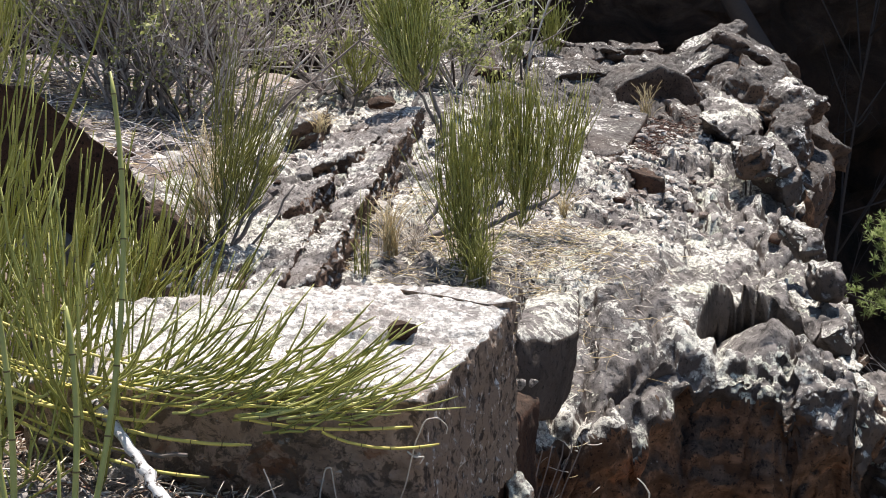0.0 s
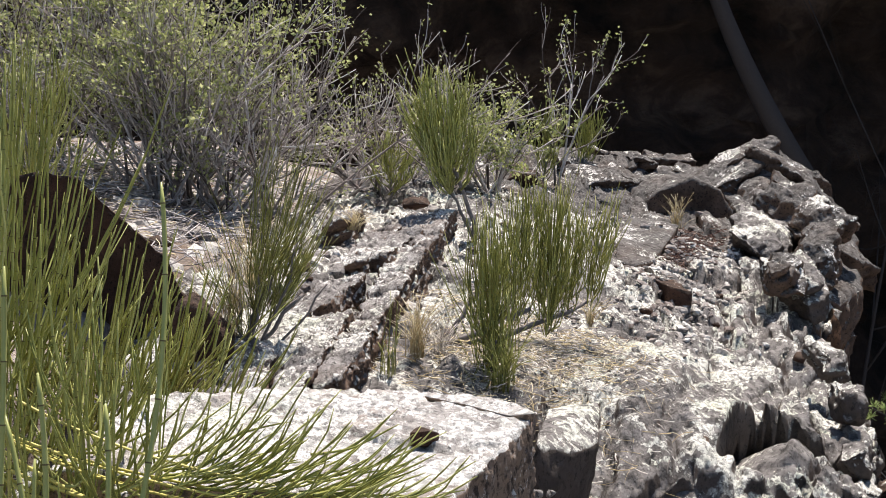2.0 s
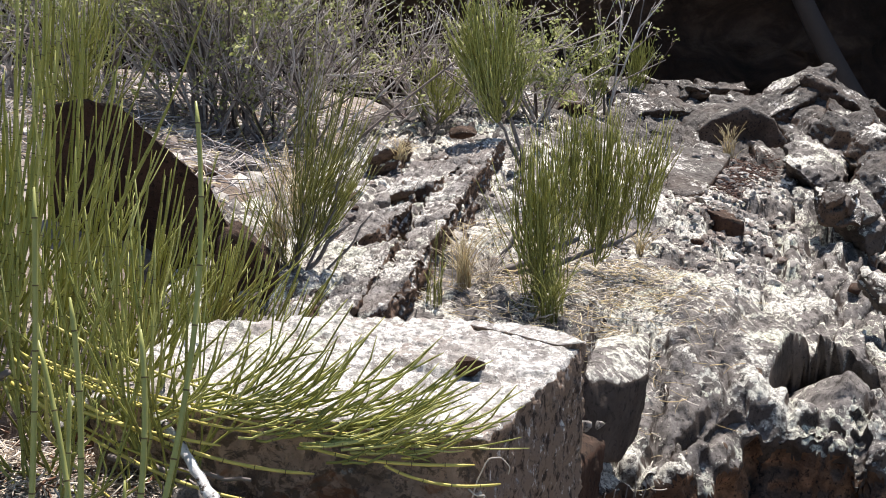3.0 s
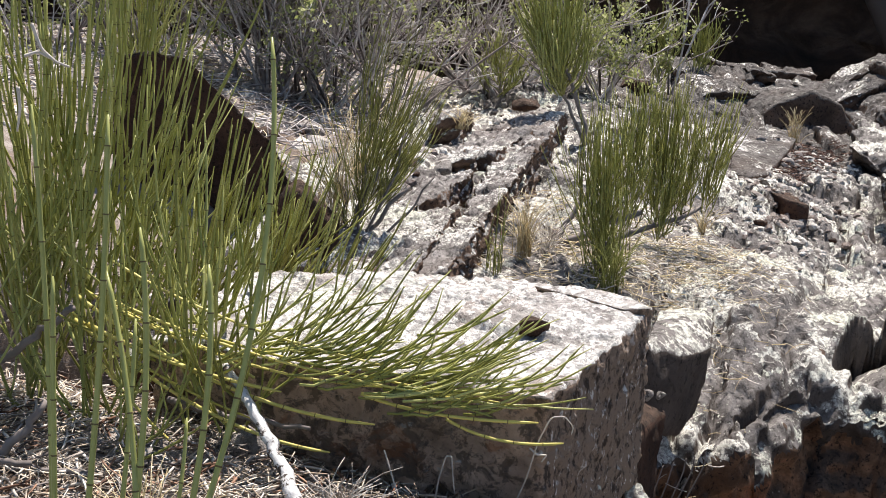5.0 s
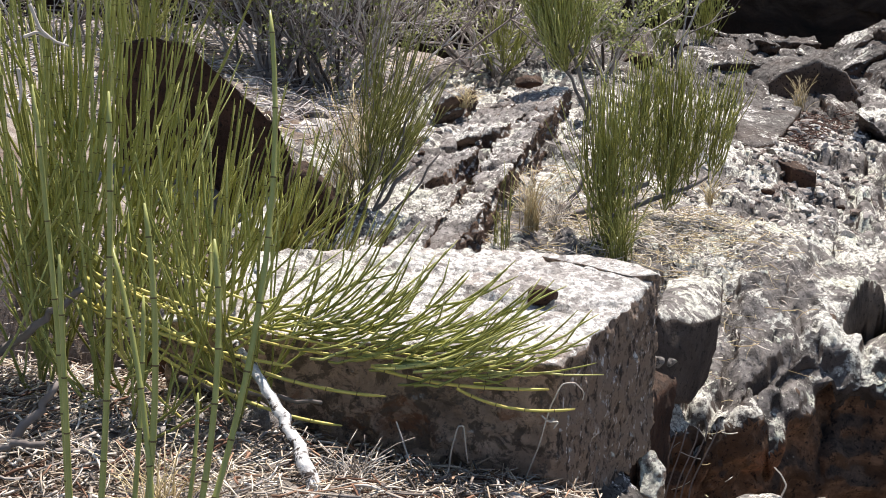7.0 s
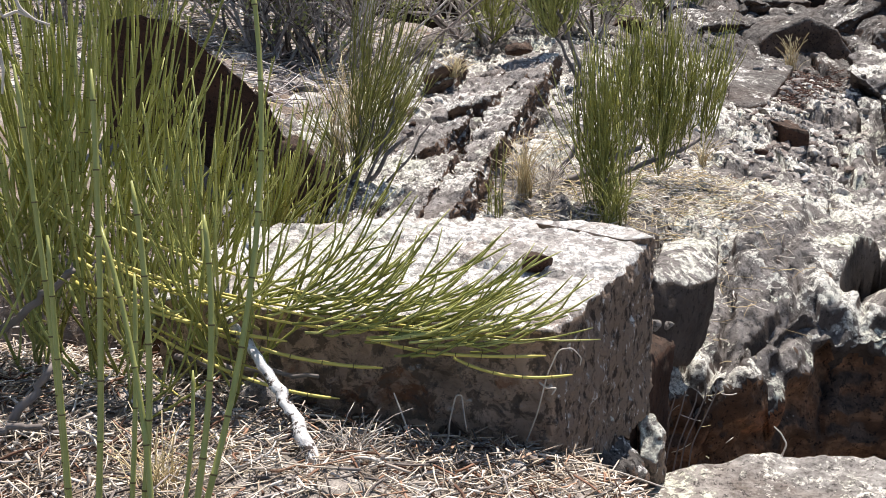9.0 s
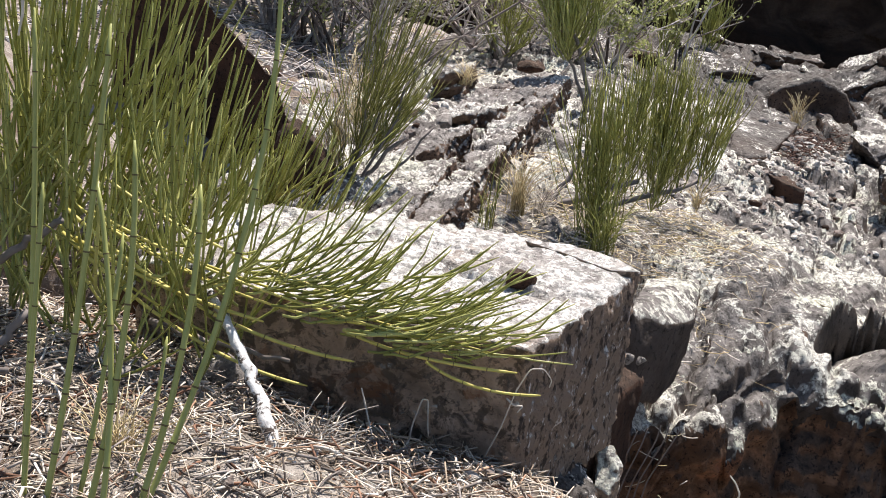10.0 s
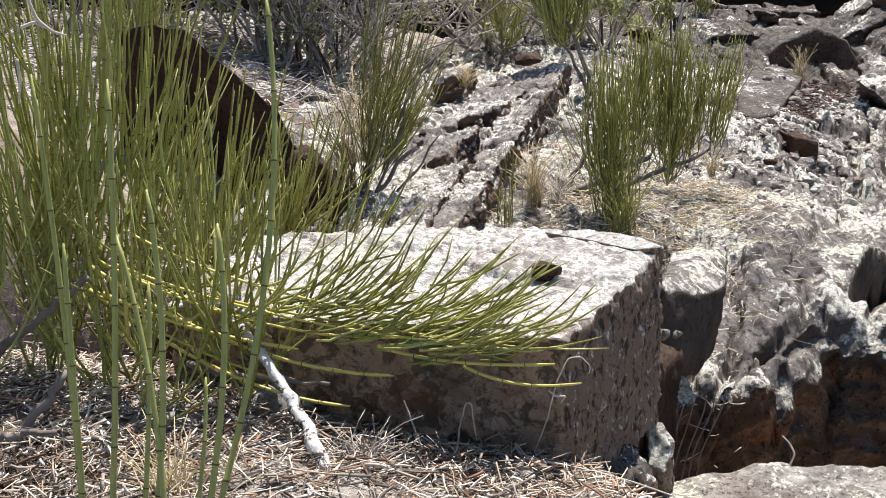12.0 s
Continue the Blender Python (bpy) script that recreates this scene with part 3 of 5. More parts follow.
stone("chip_of_stone", [(-0.054, 1.158, 0.545), (-0.036, 1.154, 0.549), (-0.027, 1.158, 0.547), (-0.024, 1.170, 0.541), (-0.046, 1.176, 0.546), (-0.054, 1.160, 0.530), (-0.030, 1.156, 0.530), (-0.025, 1.170, 0.530), (-0.05, 1.178, 0.530)],
      BROWN, "small dark stone chip lying on the block", "stone", size=0.003, rough=0.0012, freq=60, wear=0)
stone("stone_flake", [(-0.045, 1.282, 0.538), (0.0, 1.296, 0.539), (0.055, 1.272, 0.539), (0.073, 1.248, 0.537), (0.048, 1.236, 0.538), (-0.005, 1.262, 0.540), (-0.04, 1.285, 0.528), (0.07, 1.25, 0.528), (0.046, 1.238, 0.528), (0.0, 1.294, 0.528), (-0.005, 1.264, 0.528)],
      BLOCK, "thin pale flake of stone lying on the block", "stone", size=0.005, rough=0.0025, freq=40, wear=0, grain=0.001)
stone("wedge_stone", [(0.092, 1.50, 0.40), (0.12, 1.70, 0.375), (0.20, 1.76, 0.37), (0.185, 1.62, 0.358), (0.15, 1.55, 0.37), (0.095, 1.47, 0.285), (0.15, 1.56, 0.25), (0.185, 1.7, 0.22), (0.1, 1.75, 0.2)],
      ROCK, "pale wedge-shaped stone standing behind the block", "stone", size=0.008, rough=0.004, freq=24, wear=2, grain=0.002)
stone("split_stone", [(0.085, 1.30, 0.37), (0.115, 1.40, 0.36), (0.06, 1.36, 0.40), (0.05, 1.26, 0.38), (0.055, 1.25, 0.14), (0.115, 1.40, 0.12), (0.09, 1.3, 0.14), (0.03, 1.36, 0.14)],
      BROWN, "dark split stone in the gap beside the block", "stone", size=0.01, rough=0.004, freq=24, wear=1)
stone("white_stone", [(0.070, 1.285, 0.322), (0.088, 1.285, 0.320), (0.100, 1.280, 0.306), (0.101, 1.265, 0.288), (0.090, 1.250, 0.276), (0.074, 1.255, 0.285), (0.07, 1.28, 0.2), (0.103, 1.28, 0.2), (0.097, 1.26, 0.2), (0.072, 1.26, 0.2)],
      BLOCK, "small whitish stone wedged at the foot of the block", "stone", size=0.005, rough=0.005, freq=40, wear=0, grain=0.003)
# Separate lump added to stand for the block's lower right corner.
stone("block_corner_lump", [(0.015, 1.07, 0.355), (0.046, 1.10, 0.352), (0.06, 1.13, 0.342), (0.072, 1.15, 0.32), (0.074, 1.12, 0.290), (0.035, 1.035, 0.325), (0.064, 1.06, 0.295), (0.02, 1.15, 0.36), (0.058, 1.19, 0.335), (0.0, 1.04, 0.22), (0.08, 1.08, 0.2), (0.075, 1.2, 0.2), (0.0, 1.2, 0.22)],
      ROCK_DARK, "dark speckled lump added as the block's lower right corner", "stone", size=0.005, rough=0.009, freq=40, wear=0, grain=0.005)
stone("near_rock", [(0.0, 1.20, 0.235), (0.11, 1.303, 0.245), (0.19, 1.325, 0.25), (0.27, 1.345, 0.25), (0.37, 1.34, 0.25), (0.5, 1.3, 0.24), (0.03, 1.0, 0.245), (0.45, 0.95, 0.25), (0.0, 1.2, -0.1), (0.25, 1.4, -0.1), (0.5, 1.3, -0.1), (0.05, 0.95, -0.1), (0.5, 0.9, -0.1)],
      PALE, "rounded pale grey rock in the hollow before the ledge", "rock", size=0.008, rough=0.010, freq=16, wear=2, grain=0.004)
stone("dark_boulder", [(-0.762, 1.97, 0.585), (-0.745, 1.96, 0.628), (-0.69, 1.95, 0.640), (-0.64, 1.95, 0.632), (-0.612, 1.95, 0.606), (-0.55, 1.95, 0.556), (-0.494, 1.95, 0.505), (-0.455, 1.94, 0.43),
                       (-0.69, 2.05, 0.575), (-0.60, 2.04, 0.53), (-0.48, 2.02, 0.41), (-0.775, 2.0, 0.30), (-0.44, 1.96, 0.28), (-0.70, 1.985, 0.30), (-0.5, 2.12, 0.3), (-0.74, 2.12, 0.45)],
      BROWN, "dark brown rounded boulder with a thin sunlit ridge", "boulder", size=0.010, rough=0.008, freq=15, wear=1, grain=0.003)
stone("brown_rock", [(-0.455, 1.87, 0.462), (-0.405, 1.86, 0.447), (-0.386, 1.86, 0.402), (-0.388, 1.86, 0.31), (-0.47, 1.85, 0.40), (-0.49, 1.84, 0.3), (-0.39, 1.98, 0.37), (-0.46, 1.98, 0.44), (-0.46, 1.98, 0.3)],
      BROWN, "brown rock leaning at the foot of the boulder", "rock", size=0.009, rough=0.010, freq=20, wear=1, grain=0.002)

# tilted slabs behind the block
for near, far_end, width, thick, tilt, label in (
        ((-0.190, 1.74, 0.385), (-0.137, 2.27, 0.378), 0.060, 0.17, -0.35, "long tilted slab of bedded grey rock"),
        ((-0.134, 2.30, 0.376), (-0.099, 2.72, 0.364), 0.085, 0.17, -0.30, "tilted slab of bedded grey rock with a brown broken side"),
        ((-0.096, 2.74, 0.366), (-0.052, 3.20, 0.345), 0.13, 0.16, -0.20, "tilted slab of bedded grey rock"),
        ((-0.242, 1.72, 0.380), (-0.216, 2.14, 0.372), 0.060, 0.15, -0.35, "narrow tilted slab of bedded grey rock"),
        ((-0.300, 2.06, 0.372), (-0.214, 2.44, 0.362), 0.085, 0.12, -0.20, "flat slab of bedded grey rock with a dark gap below"),
        ((-0.310, 1.72, 0.368), (-0.305, 2.05, 0.362), 0.080, 0.14, -0.20, "short tilted slab of bedded grey rock"),
        ((-0.186, 2.62, 0.362), (-0.118, 2.90, 0.356), 0.060, 0.10, -0.25, "small broken slab of bedded grey rock"),
        ((-0.235, 2.60, 0.345), (-0.175, 3.00, 0.340), 0.080, 0.10, -0.15, "low slab of bedded grey rock"),
        ((-0.400, 1.80, 0.368), (-0.37, 2.45, 0.345), 0.13, 0.12, 0.0, "low white-crusted slab in the soil"),
        ((-0.315, 3.05, 0.342), (-0.300, 3.30, 0.325), 0.08, 0.09, -0.30, "broken grey slab with a dark end")):
    stone("tilted_stone", slab_corners(near, far_end, width, thick, tilt), PALE if "white" in label else SLAB, label, "stone slab", "slabs behind the block", size=0.008, rough=0.012, freq=22, wear=1, grain=0.007, levels=34)

for c, r, label in (((-0.287, 2.55, 0.335), (0.022, 0.03, 0.018), "small pale grey stone on the slabs"), ((-0.255, 2.66, 0.335), (0.013, 0.016, 0.012), "small white pebble on the slabs"),
                    ((-0.16, 3.40, 0.31), (0.045, 0.06, 0.03), "small dark stone among the slabs")):
    rng = np.random.RandomState(int(abs(c[0]) * 1000))
    pts = rng.normal(size=(14, 3))
    pts = pts / np.linalg.norm(pts, axis=1)[:, None] * np.array(r) * rng.uniform(0.85, 1.1, (14, 1)) + c
    stone("loose_stone", pts, BROWN if "dark" in label else STONE, label, "stone", "loose stones on the ledge", size=r[0] * 0.25, rough=r[0] * 0.1, freq=50, wear=1)

stone("loose_stone", [(0.502, 3.13, 0.182), (0.53, 3.11, 0.180), (0.556, 3.115, 0.172), (0.566, 3.15, 0.155), (0.508, 3.11, 0.12), (0.532, 3.095, 0.11), (0.562, 3.12, 0.11), (0.455, 3.26, 0.176), (0.54, 3.26, 0.166), (0.46, 3.27, 0.1), (0.56, 3.26, 0.1)],
      BROWN, "dark brown angular stone on the ledge", "stone", "loose stones on the ledge", size=0.01, rough=0.004, freq=30, wear=0)

# rocks on the far end of the ledge
stone("flat_stone", [(0.395, 3.40, 0.176), (0.44, 3.36, 0.172), (0.50, 3.44, 0.170), (0.60, 3.80, 0.158), (0.665, 4.06, 0.142), (0.60, 4.10, 0.148), (0.49, 4.02, 0.168), (0.42, 3.62, 0.180), (0.40, 3.42, 0.1), (0.50, 3.46, 0.1), (0.66, 4.06, 0.05), (0.48, 4.0, 0.08)],
      ROCK_DARK, "flat grey stone lying on the ledge", "stone", "rocks at the end of the ledge", size=0.012, rough=0.004, freq=16, wear=1, grain=0.002)
stone("dark_wedge_rock", [(0.60, 4.58, 0.10), (0.66, 4.57, 0.155), (0.79, 4.6, 0.215), (0.90, 4.6, 0.165), (0.965, 4.6, 0.06), (0.60, 4.55, -0.05), (0.96, 4.6, -0.08), (0.40, 5.2, 0.10), (0.90, 5.2, 0.07), (0.42, 5.0, 0.11), (0.4, 5.2, -0.1), (0.9, 5.2, -0.1)],
      ROCK_DARK, "wedge-shaped rock with a shaded brown face", "rock", "rocks at the end of the ledge", size=0.02, rough=0.012, freq=12, wear=1)
stone("brown_stone", [(0.10, 4.38, 0.20), (0.145, 4.36, 0.235), (0.20, 4.38, 0.225), (0.235, 4.40, 0.17), (0.08, 4.4, 0.12), (0.25, 4.42, 0.12), (0.13, 4.52, 0.25), (0.21, 4.52, 0.22), (0.09, 4.5, 0.1), (0.25, 4.5, 0.1)],
      BROWN, "dark brown stone half hidden by the broom shrubs", "stone", "rocks at the end of the ledge", size=0.015, rough=0.008, freq=16, wear=0)
for near, far_end, width, thick, tilt in (((0.46, 4.72, 0.095), (0.73, 5.30, 0.095), 0.22, 0.2, 0.1), ((0.77, 5.10, 0.07), (1.03, 5.5, 0.07), 0.34, 0.2, 0.0), ((0.51, 4.45, 0.12), (0.63, 4.85, 0.13), 0.14, 0.1, 0.2)):
    stone("layered_rock", slab_corners(near, far_end, width, thick, tilt), ROCK_DARK, "grey layered rock at the edge of the drop", "rock", "rocks at the end of the ledge", size=0.018, rough=0.02, freq=11, wear=1, grain=0.005, levels=22)
stone("layered_rock", [(0.90, 5.3, 0.105), (1.09, 5.2, 0.192), (1.22, 5.2, 0.23), (1.30, 5.2, 0.19), (0.97, 4.78, 0.09), (1.10, 4.62, 0.05), (1.25, 4.7, 0.04), (0.9, 5.35, -0.2), (1.3, 5.3, -0.2), (1.0, 4.6, -0.2), (1.25, 4.6, -0.2)],
      ROCK_DARK, "highest grey layered rock at the edge of the drop", "rock", "rocks at the end of the ledge", size=0.016, rough=0.028, freq=9, wear=1, grain=0.008, levels=16)
stone("layered_rock", [(1.20, 5.2, 0.215), (1.33, 5.2, 0.165), (1.42, 5.15, 0.06), (1.50, 5.1, -0.06), (1.48, 4.8, -0.12), (1.10, 4.35, 0.03), (1.25, 4.28, -0.01), (1.39, 4.4, -0.06), (1.2, 5.2, -0.4), (1.45, 5.0, -0.5), (1.1, 4.3, -0.4), (1.33, 4.3, -0.5)],
      ROCK_DARK, "sloping grey layered rock above the drop", "rock", "rocks at the end of the ledge", size=0.016, rough=0.03, freq=9, wear=1, grain=0.008, levels=14)
stone("layered_rock", [(0.98, 3.62, 0.045), (1.10, 3.66, 0.01), (1.23, 3.95, -0.02), (1.33, 4.4, -0.05), (1.14, 4.45, 0.05), (0.98, 3.7, -0.4), (1.2, 3.95, -0.5), (1.3, 4.4, -0.5), (1.1, 4.4, -0.4)],
      ROCK_DARK, "cracked grey rock on the rim of the ledge", "rock", "rocks at the end of the ledge", size=0.014, rough=0.026, freq=10, wear=1, grain=0.008, levels=16)

# knobbly rocks along the rim, with dark clefts between them
def crag(c, r, seed, material, label, group):
    """A boxy, broken lump of rock about its middle."""
    rng = np.random.RandomState(seed)
    pts = rng.normal(size=(22, 3))
    pts = np.sign(pts) * np.abs(pts) ** 0.45
    pts = np.clip(pts, -1.1, 1.1) * rng.uniform(0.8, 1.05, (22, 1)) * np.asarray(r)
    turn = np.array(Matrix.Rotation(rng.normal(0, 0.25), 3, "Z") @ Matrix.Rotation(rng.normal(0, 0.2), 3, "Y"))
    return stone("rim_rock", pts @ turn.T + c, material, label, "rock", group, size=max(0.006, r[0] * 0.13), rough=r[0] * 0.34, freq=0.8 / r[0], wear=2, grain=r[0] * 0.12, levels=0.9 / r[2])


for c, r, seed in (((0.732, 2.3, 0.186), (0.026, 0.05, 0.034), 1),
                   ((0.702, 2.12, 0.137), (0.026, 0.05, 0.038), 4),
                   ((0.63, 2.0, 0.134), (0.03, 0.05, 0.03), 5),
                   ((0.707, 2.08, 0.085), (0.02, 0.05, 0.04), 6),
                   ((0.76, 2.55, 0.188), (0.032, 0.07, 0.028), 7)):
    crag(c, r, seed, ROCK, "knobbly lichen-crusted rock on the rim of the ledge", "rocks along the rim")
for c, r, seed in (((0.856, 3.35, 0.162), (0.05, 0.1, 0.048), 11),
                   ((0.829, 3.45, 0.153), (0.022, 0.07, 0.034), 12),
                   ((0.944, 3.5, 0.1), (0.05, 0.16, 0.07), 14),
                   ((1.052, 3.8, 0.12), (0.06, 0.2, 0.08), 15),
                   ((0.954, 4.1, 0.107), (0.1, 0.2, 0.035), 16),
                   ((1.116, 4.2, 0.134), (0.08, 0.2, 0.06), 17),
                   ((1.164, 4.6, 0.134), (0.11, 0.2, 0.045), 18)):
    crag(c, r, seed, ROCK_DARK if seed % 2 else ROCK, "blocky grey lichened rock with a shaded face on the rim", "rocks along the rim")
for c, r, seed in (((0.836, 2.25, -0.051), (0.045, 0.07, 0.045), 21), ((0.829, 2.22, -0.127), (0.045, 0.07, 0.045), 22), ((0.836, 2.2, -0.207), (0.05, 0.07, 0.05), 23)):
    crag(c, r, seed, ROCK, "pale lichened rock in the drop below the ledge", "rocks along the rim")


def strata(x0, x1, near, far_end, count, dip, seed, thick=0.07, wide=0.5):
    """Broken beds that step up from near to far; near, far_end: (y, z) of their upper edges; dip: rise per metre to the right."""
    rng = np.random.RandomState(seed)
    for k in range(count):
        u = (k + rng.uniform(-0.25, 0.25)) / max(count - 1, 1)
        cx = rng.uniform(x0, x1)
        y, z = near[0] + (far_end[0] - near[0]) * u, near[1] + (far_end[1] - near[1]) * u
        half, deep = wide * rng.uniform(0.3, 0.5), rng.uniform(0.14, 0.24)
        pts, skew = [], rng.normal(0, 0.35)
        for fx, fy in ((-1, 0.1), (-0.4, -0.12), (0.35, 0.0), (1, 0.18), (0.8, 0.9), (-0.7, 1.0)):
            px, py = cx + half * fx * rng.uniform(0.6, 1.15), y + deep * (fy + rng.uniform(-0.25, 0.25) + skew * fx)
            top = z + dip * (px - (x0 + x1) / 2) + 0.10 * deep * fy + rng.uniform(-0.022, 0.022)
            pts += [(px, py, top), (px + rng.uniform(-0.01, 0.01), py + 0.02, top - thick * rng.uniform(0.8, 1.2))]
        stone("layered_rock", pts, ROCK_DARK, "broken bed of grey layered rock above the drop", "rock", "rocks at the end of the ledge", size=0.013, rough=0.017, freq=13, wear=2, grain=0.009, levels=26)


strata(0.36, 0.62, (4.72, 0.148), (5.25, 0.165), 5, -0.06, 81, 0.055, 0.4)
strata(0.74, 0.96, (5.05, 0.105), (5.35, 0.135), 3, -0.08, 82, 0.06, 0.4)
strata(1.00, 1.12, (4.60, 0.10), (5.20, 0.192), 3, 0.40, 83, 0.10, 0.5)
strata(1.22, 1.34, (4.35, 0.03), (5.20, 0.195), 5, -0.50, 84, 0.12, 0.36)

# ---- broom-like jointed shrubs ----
def broom(green, rng, base, top, width, count, radius, low=0.0, fork=0.6, spacing=0.028, bend=0.25, sides=5, fan=False):
    """A brush of stems that leave an axis from base to top and turn upward together."""
    base, top = np.asarray(base, float), np.asarray(top, float)
    h = np.linalg.norm(top - base)
    for _ in range(count):
        ang, rr = rng.uniform(0, 2 * np.pi), width * 0.5 * np.sqrt(rng.uniform(0, 1))
        off = np.array((np.cos(ang) * rr, np.sin(ang) * rr, 0))
        if fan:
            f0 = rng.uniform(0, 0.45)
            reach = rng.uniform(0.62, 1.0) if rng.uniform() < 0.7 else rng.uniform(0.35, 0.7)
            reach = max(reach, f0 + 0.2)
            c = base + (top - base) * reach + off * (0.4 + 0.7 * reach)
            a = base + (top - base) * f0 + rng.normal(0, 0.02 * width, 3)
        else:
            f0 = rng.uniform(0, 0.62)
            reach = min(f0 + rng.uniform(0.3, 0.6), rng.uniform(0.82, 1.04))
            shape = math.sin(math.pi * (0.12 + 0.8 * reach)) ** 0.5
            c = base + (top - base) * reach + off * shape
            a = base + (top - base) * f0 + off * rng.uniform(0.0, 0.5)
        b = a + off * rng.uniform(0.4, 0.9) + (c - a) * bend
        n = max(5, int(np.linalg.norm(c - a) / 0.03))
        pts = bezier(a, b, c, min(n, 12))
        pts[1:-1] += rng.normal(0, 0.0018, (len(pts) - 2, 3))
        r = radius * rng.uniform(0.75, 1.15)
        green.add(pts, np.linspace(r, r * 0.62, len(pts)), sides, spacing, rng)
        if rng.uniform() < fork:
            k = rng.randint(1, max(2, len(pts) // 2))
            d = pts[min(k + 1, len(pts) - 1)] - pts[k]
            d = d / (np.linalg.norm(d) + 1e-9)
            l = h * rng.uniform(0.2, 0.45)
            side = rng.normal(0, 0.22, 3)
            side[2] = 0
            e = pts[k] + (d + side + np.array((0, 0, 0.2))) * l
            q = bezier(pts[k], pts[k] + (d + side * 1.6) * l * 0.4, e, 6)
            green.add(q, np.linspace(r * 0.85, r * 0.55, 6), sides, spacing, rng)


def broom_shrub(label, base, brushes, seed, woody=(), green_material=GREEN, radius=0.0013, spacing=0.03, sides=4, fan=False):
    """A shrub of several brushes on woody branches; brushes: base, top, width, count."""
    rng = np.random.RandomState(seed)
    e = root("broom_shrub", base, label, "shrub", "jointed broom shrubs")
    for a, b, c, r in woody:
        pts = bezier(a, b, c, 9)
        pts[1:-1] += rng.normal(0, 0.003, (7, 3))
        part("woody_branch", Tubes().add(pts, np.linspace(r, r * 0.6, 9), 6).mesh("woody_branch", WOOD, base), e, "grey-brown woody branch")
    for b0, t0, width, count in brushes:
        green = Tubes()
        broom(green, rng, b0, t0, width, count, radius, spacing=spacing, sides=sides, fan=fan)
        tagged(part("brush", green.mesh("brush", green_material, base, NODE), e, "brush of thin green jointed stems"), kind="stuff")
    return e


broom_shrub("thin green jointed broom shrub among the slabs", (-0.367, 1.98, 0.33),
            [((-0.365, 1.98, 0.36), (-0.29, 2.02, 0.72), 0.14, 66), ((-0.34, 1.98, 0.38), (-0.245, 2.05, 0.60), 0.10, 44), ((-0.37, 1.98, 0.35), (-0.42, 1.98, 0.55), 0.10, 26)], 3,
            [((-0.37, 1.98, 0.32), (-0.37, 1.98, 0.40), (-0.33, 1.99, 0.47), 0.006), ((-0.37, 1.98, 0.33), (-0.34, 1.97, 0.37), (-0.28, 2.0, 0.44), 0.005), ((-0.37, 1.98, 0.33), (-0.38, 1.97, 0.40), (-0.40, 1.98, 0.50), 0.0028), ((-0.365, 1.98, 0.33), (-0.35, 1.96, 0.42), (-0.345, 1.98, 0.55), 0.003), ((-0.36, 1.98, 0.33), (-0.32, 1.97, 0.40), (-0.29, 2.0, 0.53), 0.003), ((-0.36, 1.98, 0.33), (-0.29, 1.97, 0.36), (-0.24, 2.0, 0.46), 0.0028)], radius=0.0011, green_material=OLIVE, fan=True)
broom_shrub("dense green jointed broom shrub behind the block", (0.03, 2.05, 0.25),
            [((0.045, 2.05, 0.26), (0.025, 2.08, 0.585), 0.105, 150), ((0.09, 2.25, 0.32), (0.085, 2.30, 0.60), 0.075, 64), ((0.145, 2.28, 0.30), (0.145, 2.32, 0.60), 0.095, 130), ((0.225, 2.32, 0.34), (0.262, 2.36, 0.56), 0.065, 42), ((0.03, 2.02, 0.26), (0.07, 2.02, 0.38), 0.10, 34), ((0.185, 2.3, 0.33), (0.205, 2.33, 0.55), 0.06, 44)], 5,
            [((-0.06, 2.22, 0.27), (0.0, 2.18, 0.33), (0.11, 2.25, 0.36), 0.008), ((-0.05, 2.24, 0.28), (0.06, 2.22, 0.30), (0.22, 2.32, 0.36), 0.007), ((-0.055, 2.23, 0.27), (-0.02, 2.25, 0.33), (0.03, 2.3, 0.42), 0.006),
             ((0.04, 2.05, 0.22), (0.045, 2.04, 0.30), (0.045, 2.05, 0.36), 0.005)], radius=0.00115, green_material=MID_GREEN)
broom_shrub("upright green broom shrub on reddish branches", (0.0, 3.2, 0.22),
            [((-0.065, 3.2, 0.38), (-0.105, 3.25, 0.70), 0.165, 150), ((-0.07, 3.2, 0.40), (-0.20, 3.25, 0.63), 0.10, 45)], 6,
            [((0.01, 3.2, 0.22), (0.0, 3.2, 0.33), (-0.07, 3.2, 0.46), 0.008), ((0.01, 3.2, 0.22), (-0.03, 3.2, 0.33), (-0.10, 3.22, 0.45), 0.006)], radius=0.002)
for b, hgt, wid, n, sd in (((0.42, 5.05, 0.12), 0.27, 0.13, 60, 11), ((-0.27, 3.8, 0.25), 0.22, 0.15, 50, 12), ((0.24, 4.6, 0.17), 0.30, 0.14, 50, 13), ((-1.0, 2.75, 0.35), 0.42, 0.22, 90, 14)):
    broom_shrub("small green broom shrub further off", b, [(b, (b[0] + 0.02, b[1], b[2] + hgt), wid, n)], sd,
                [((b[0], b[1], b[2] - 0.08), b, (b[0] + 0.01, b[1], b[2] + 0.08), 0.006)], radius=0.0022)

# big shrub close by: upright stems, dry wood at its foot
rng = np.random.RandomState(21)
BASE = (-0.36, 0.98, 0.45)
big = root("broom_shrub", BASE, "large green jointed broom shrub beside the block", "shrub", "jointed broom shrubs")
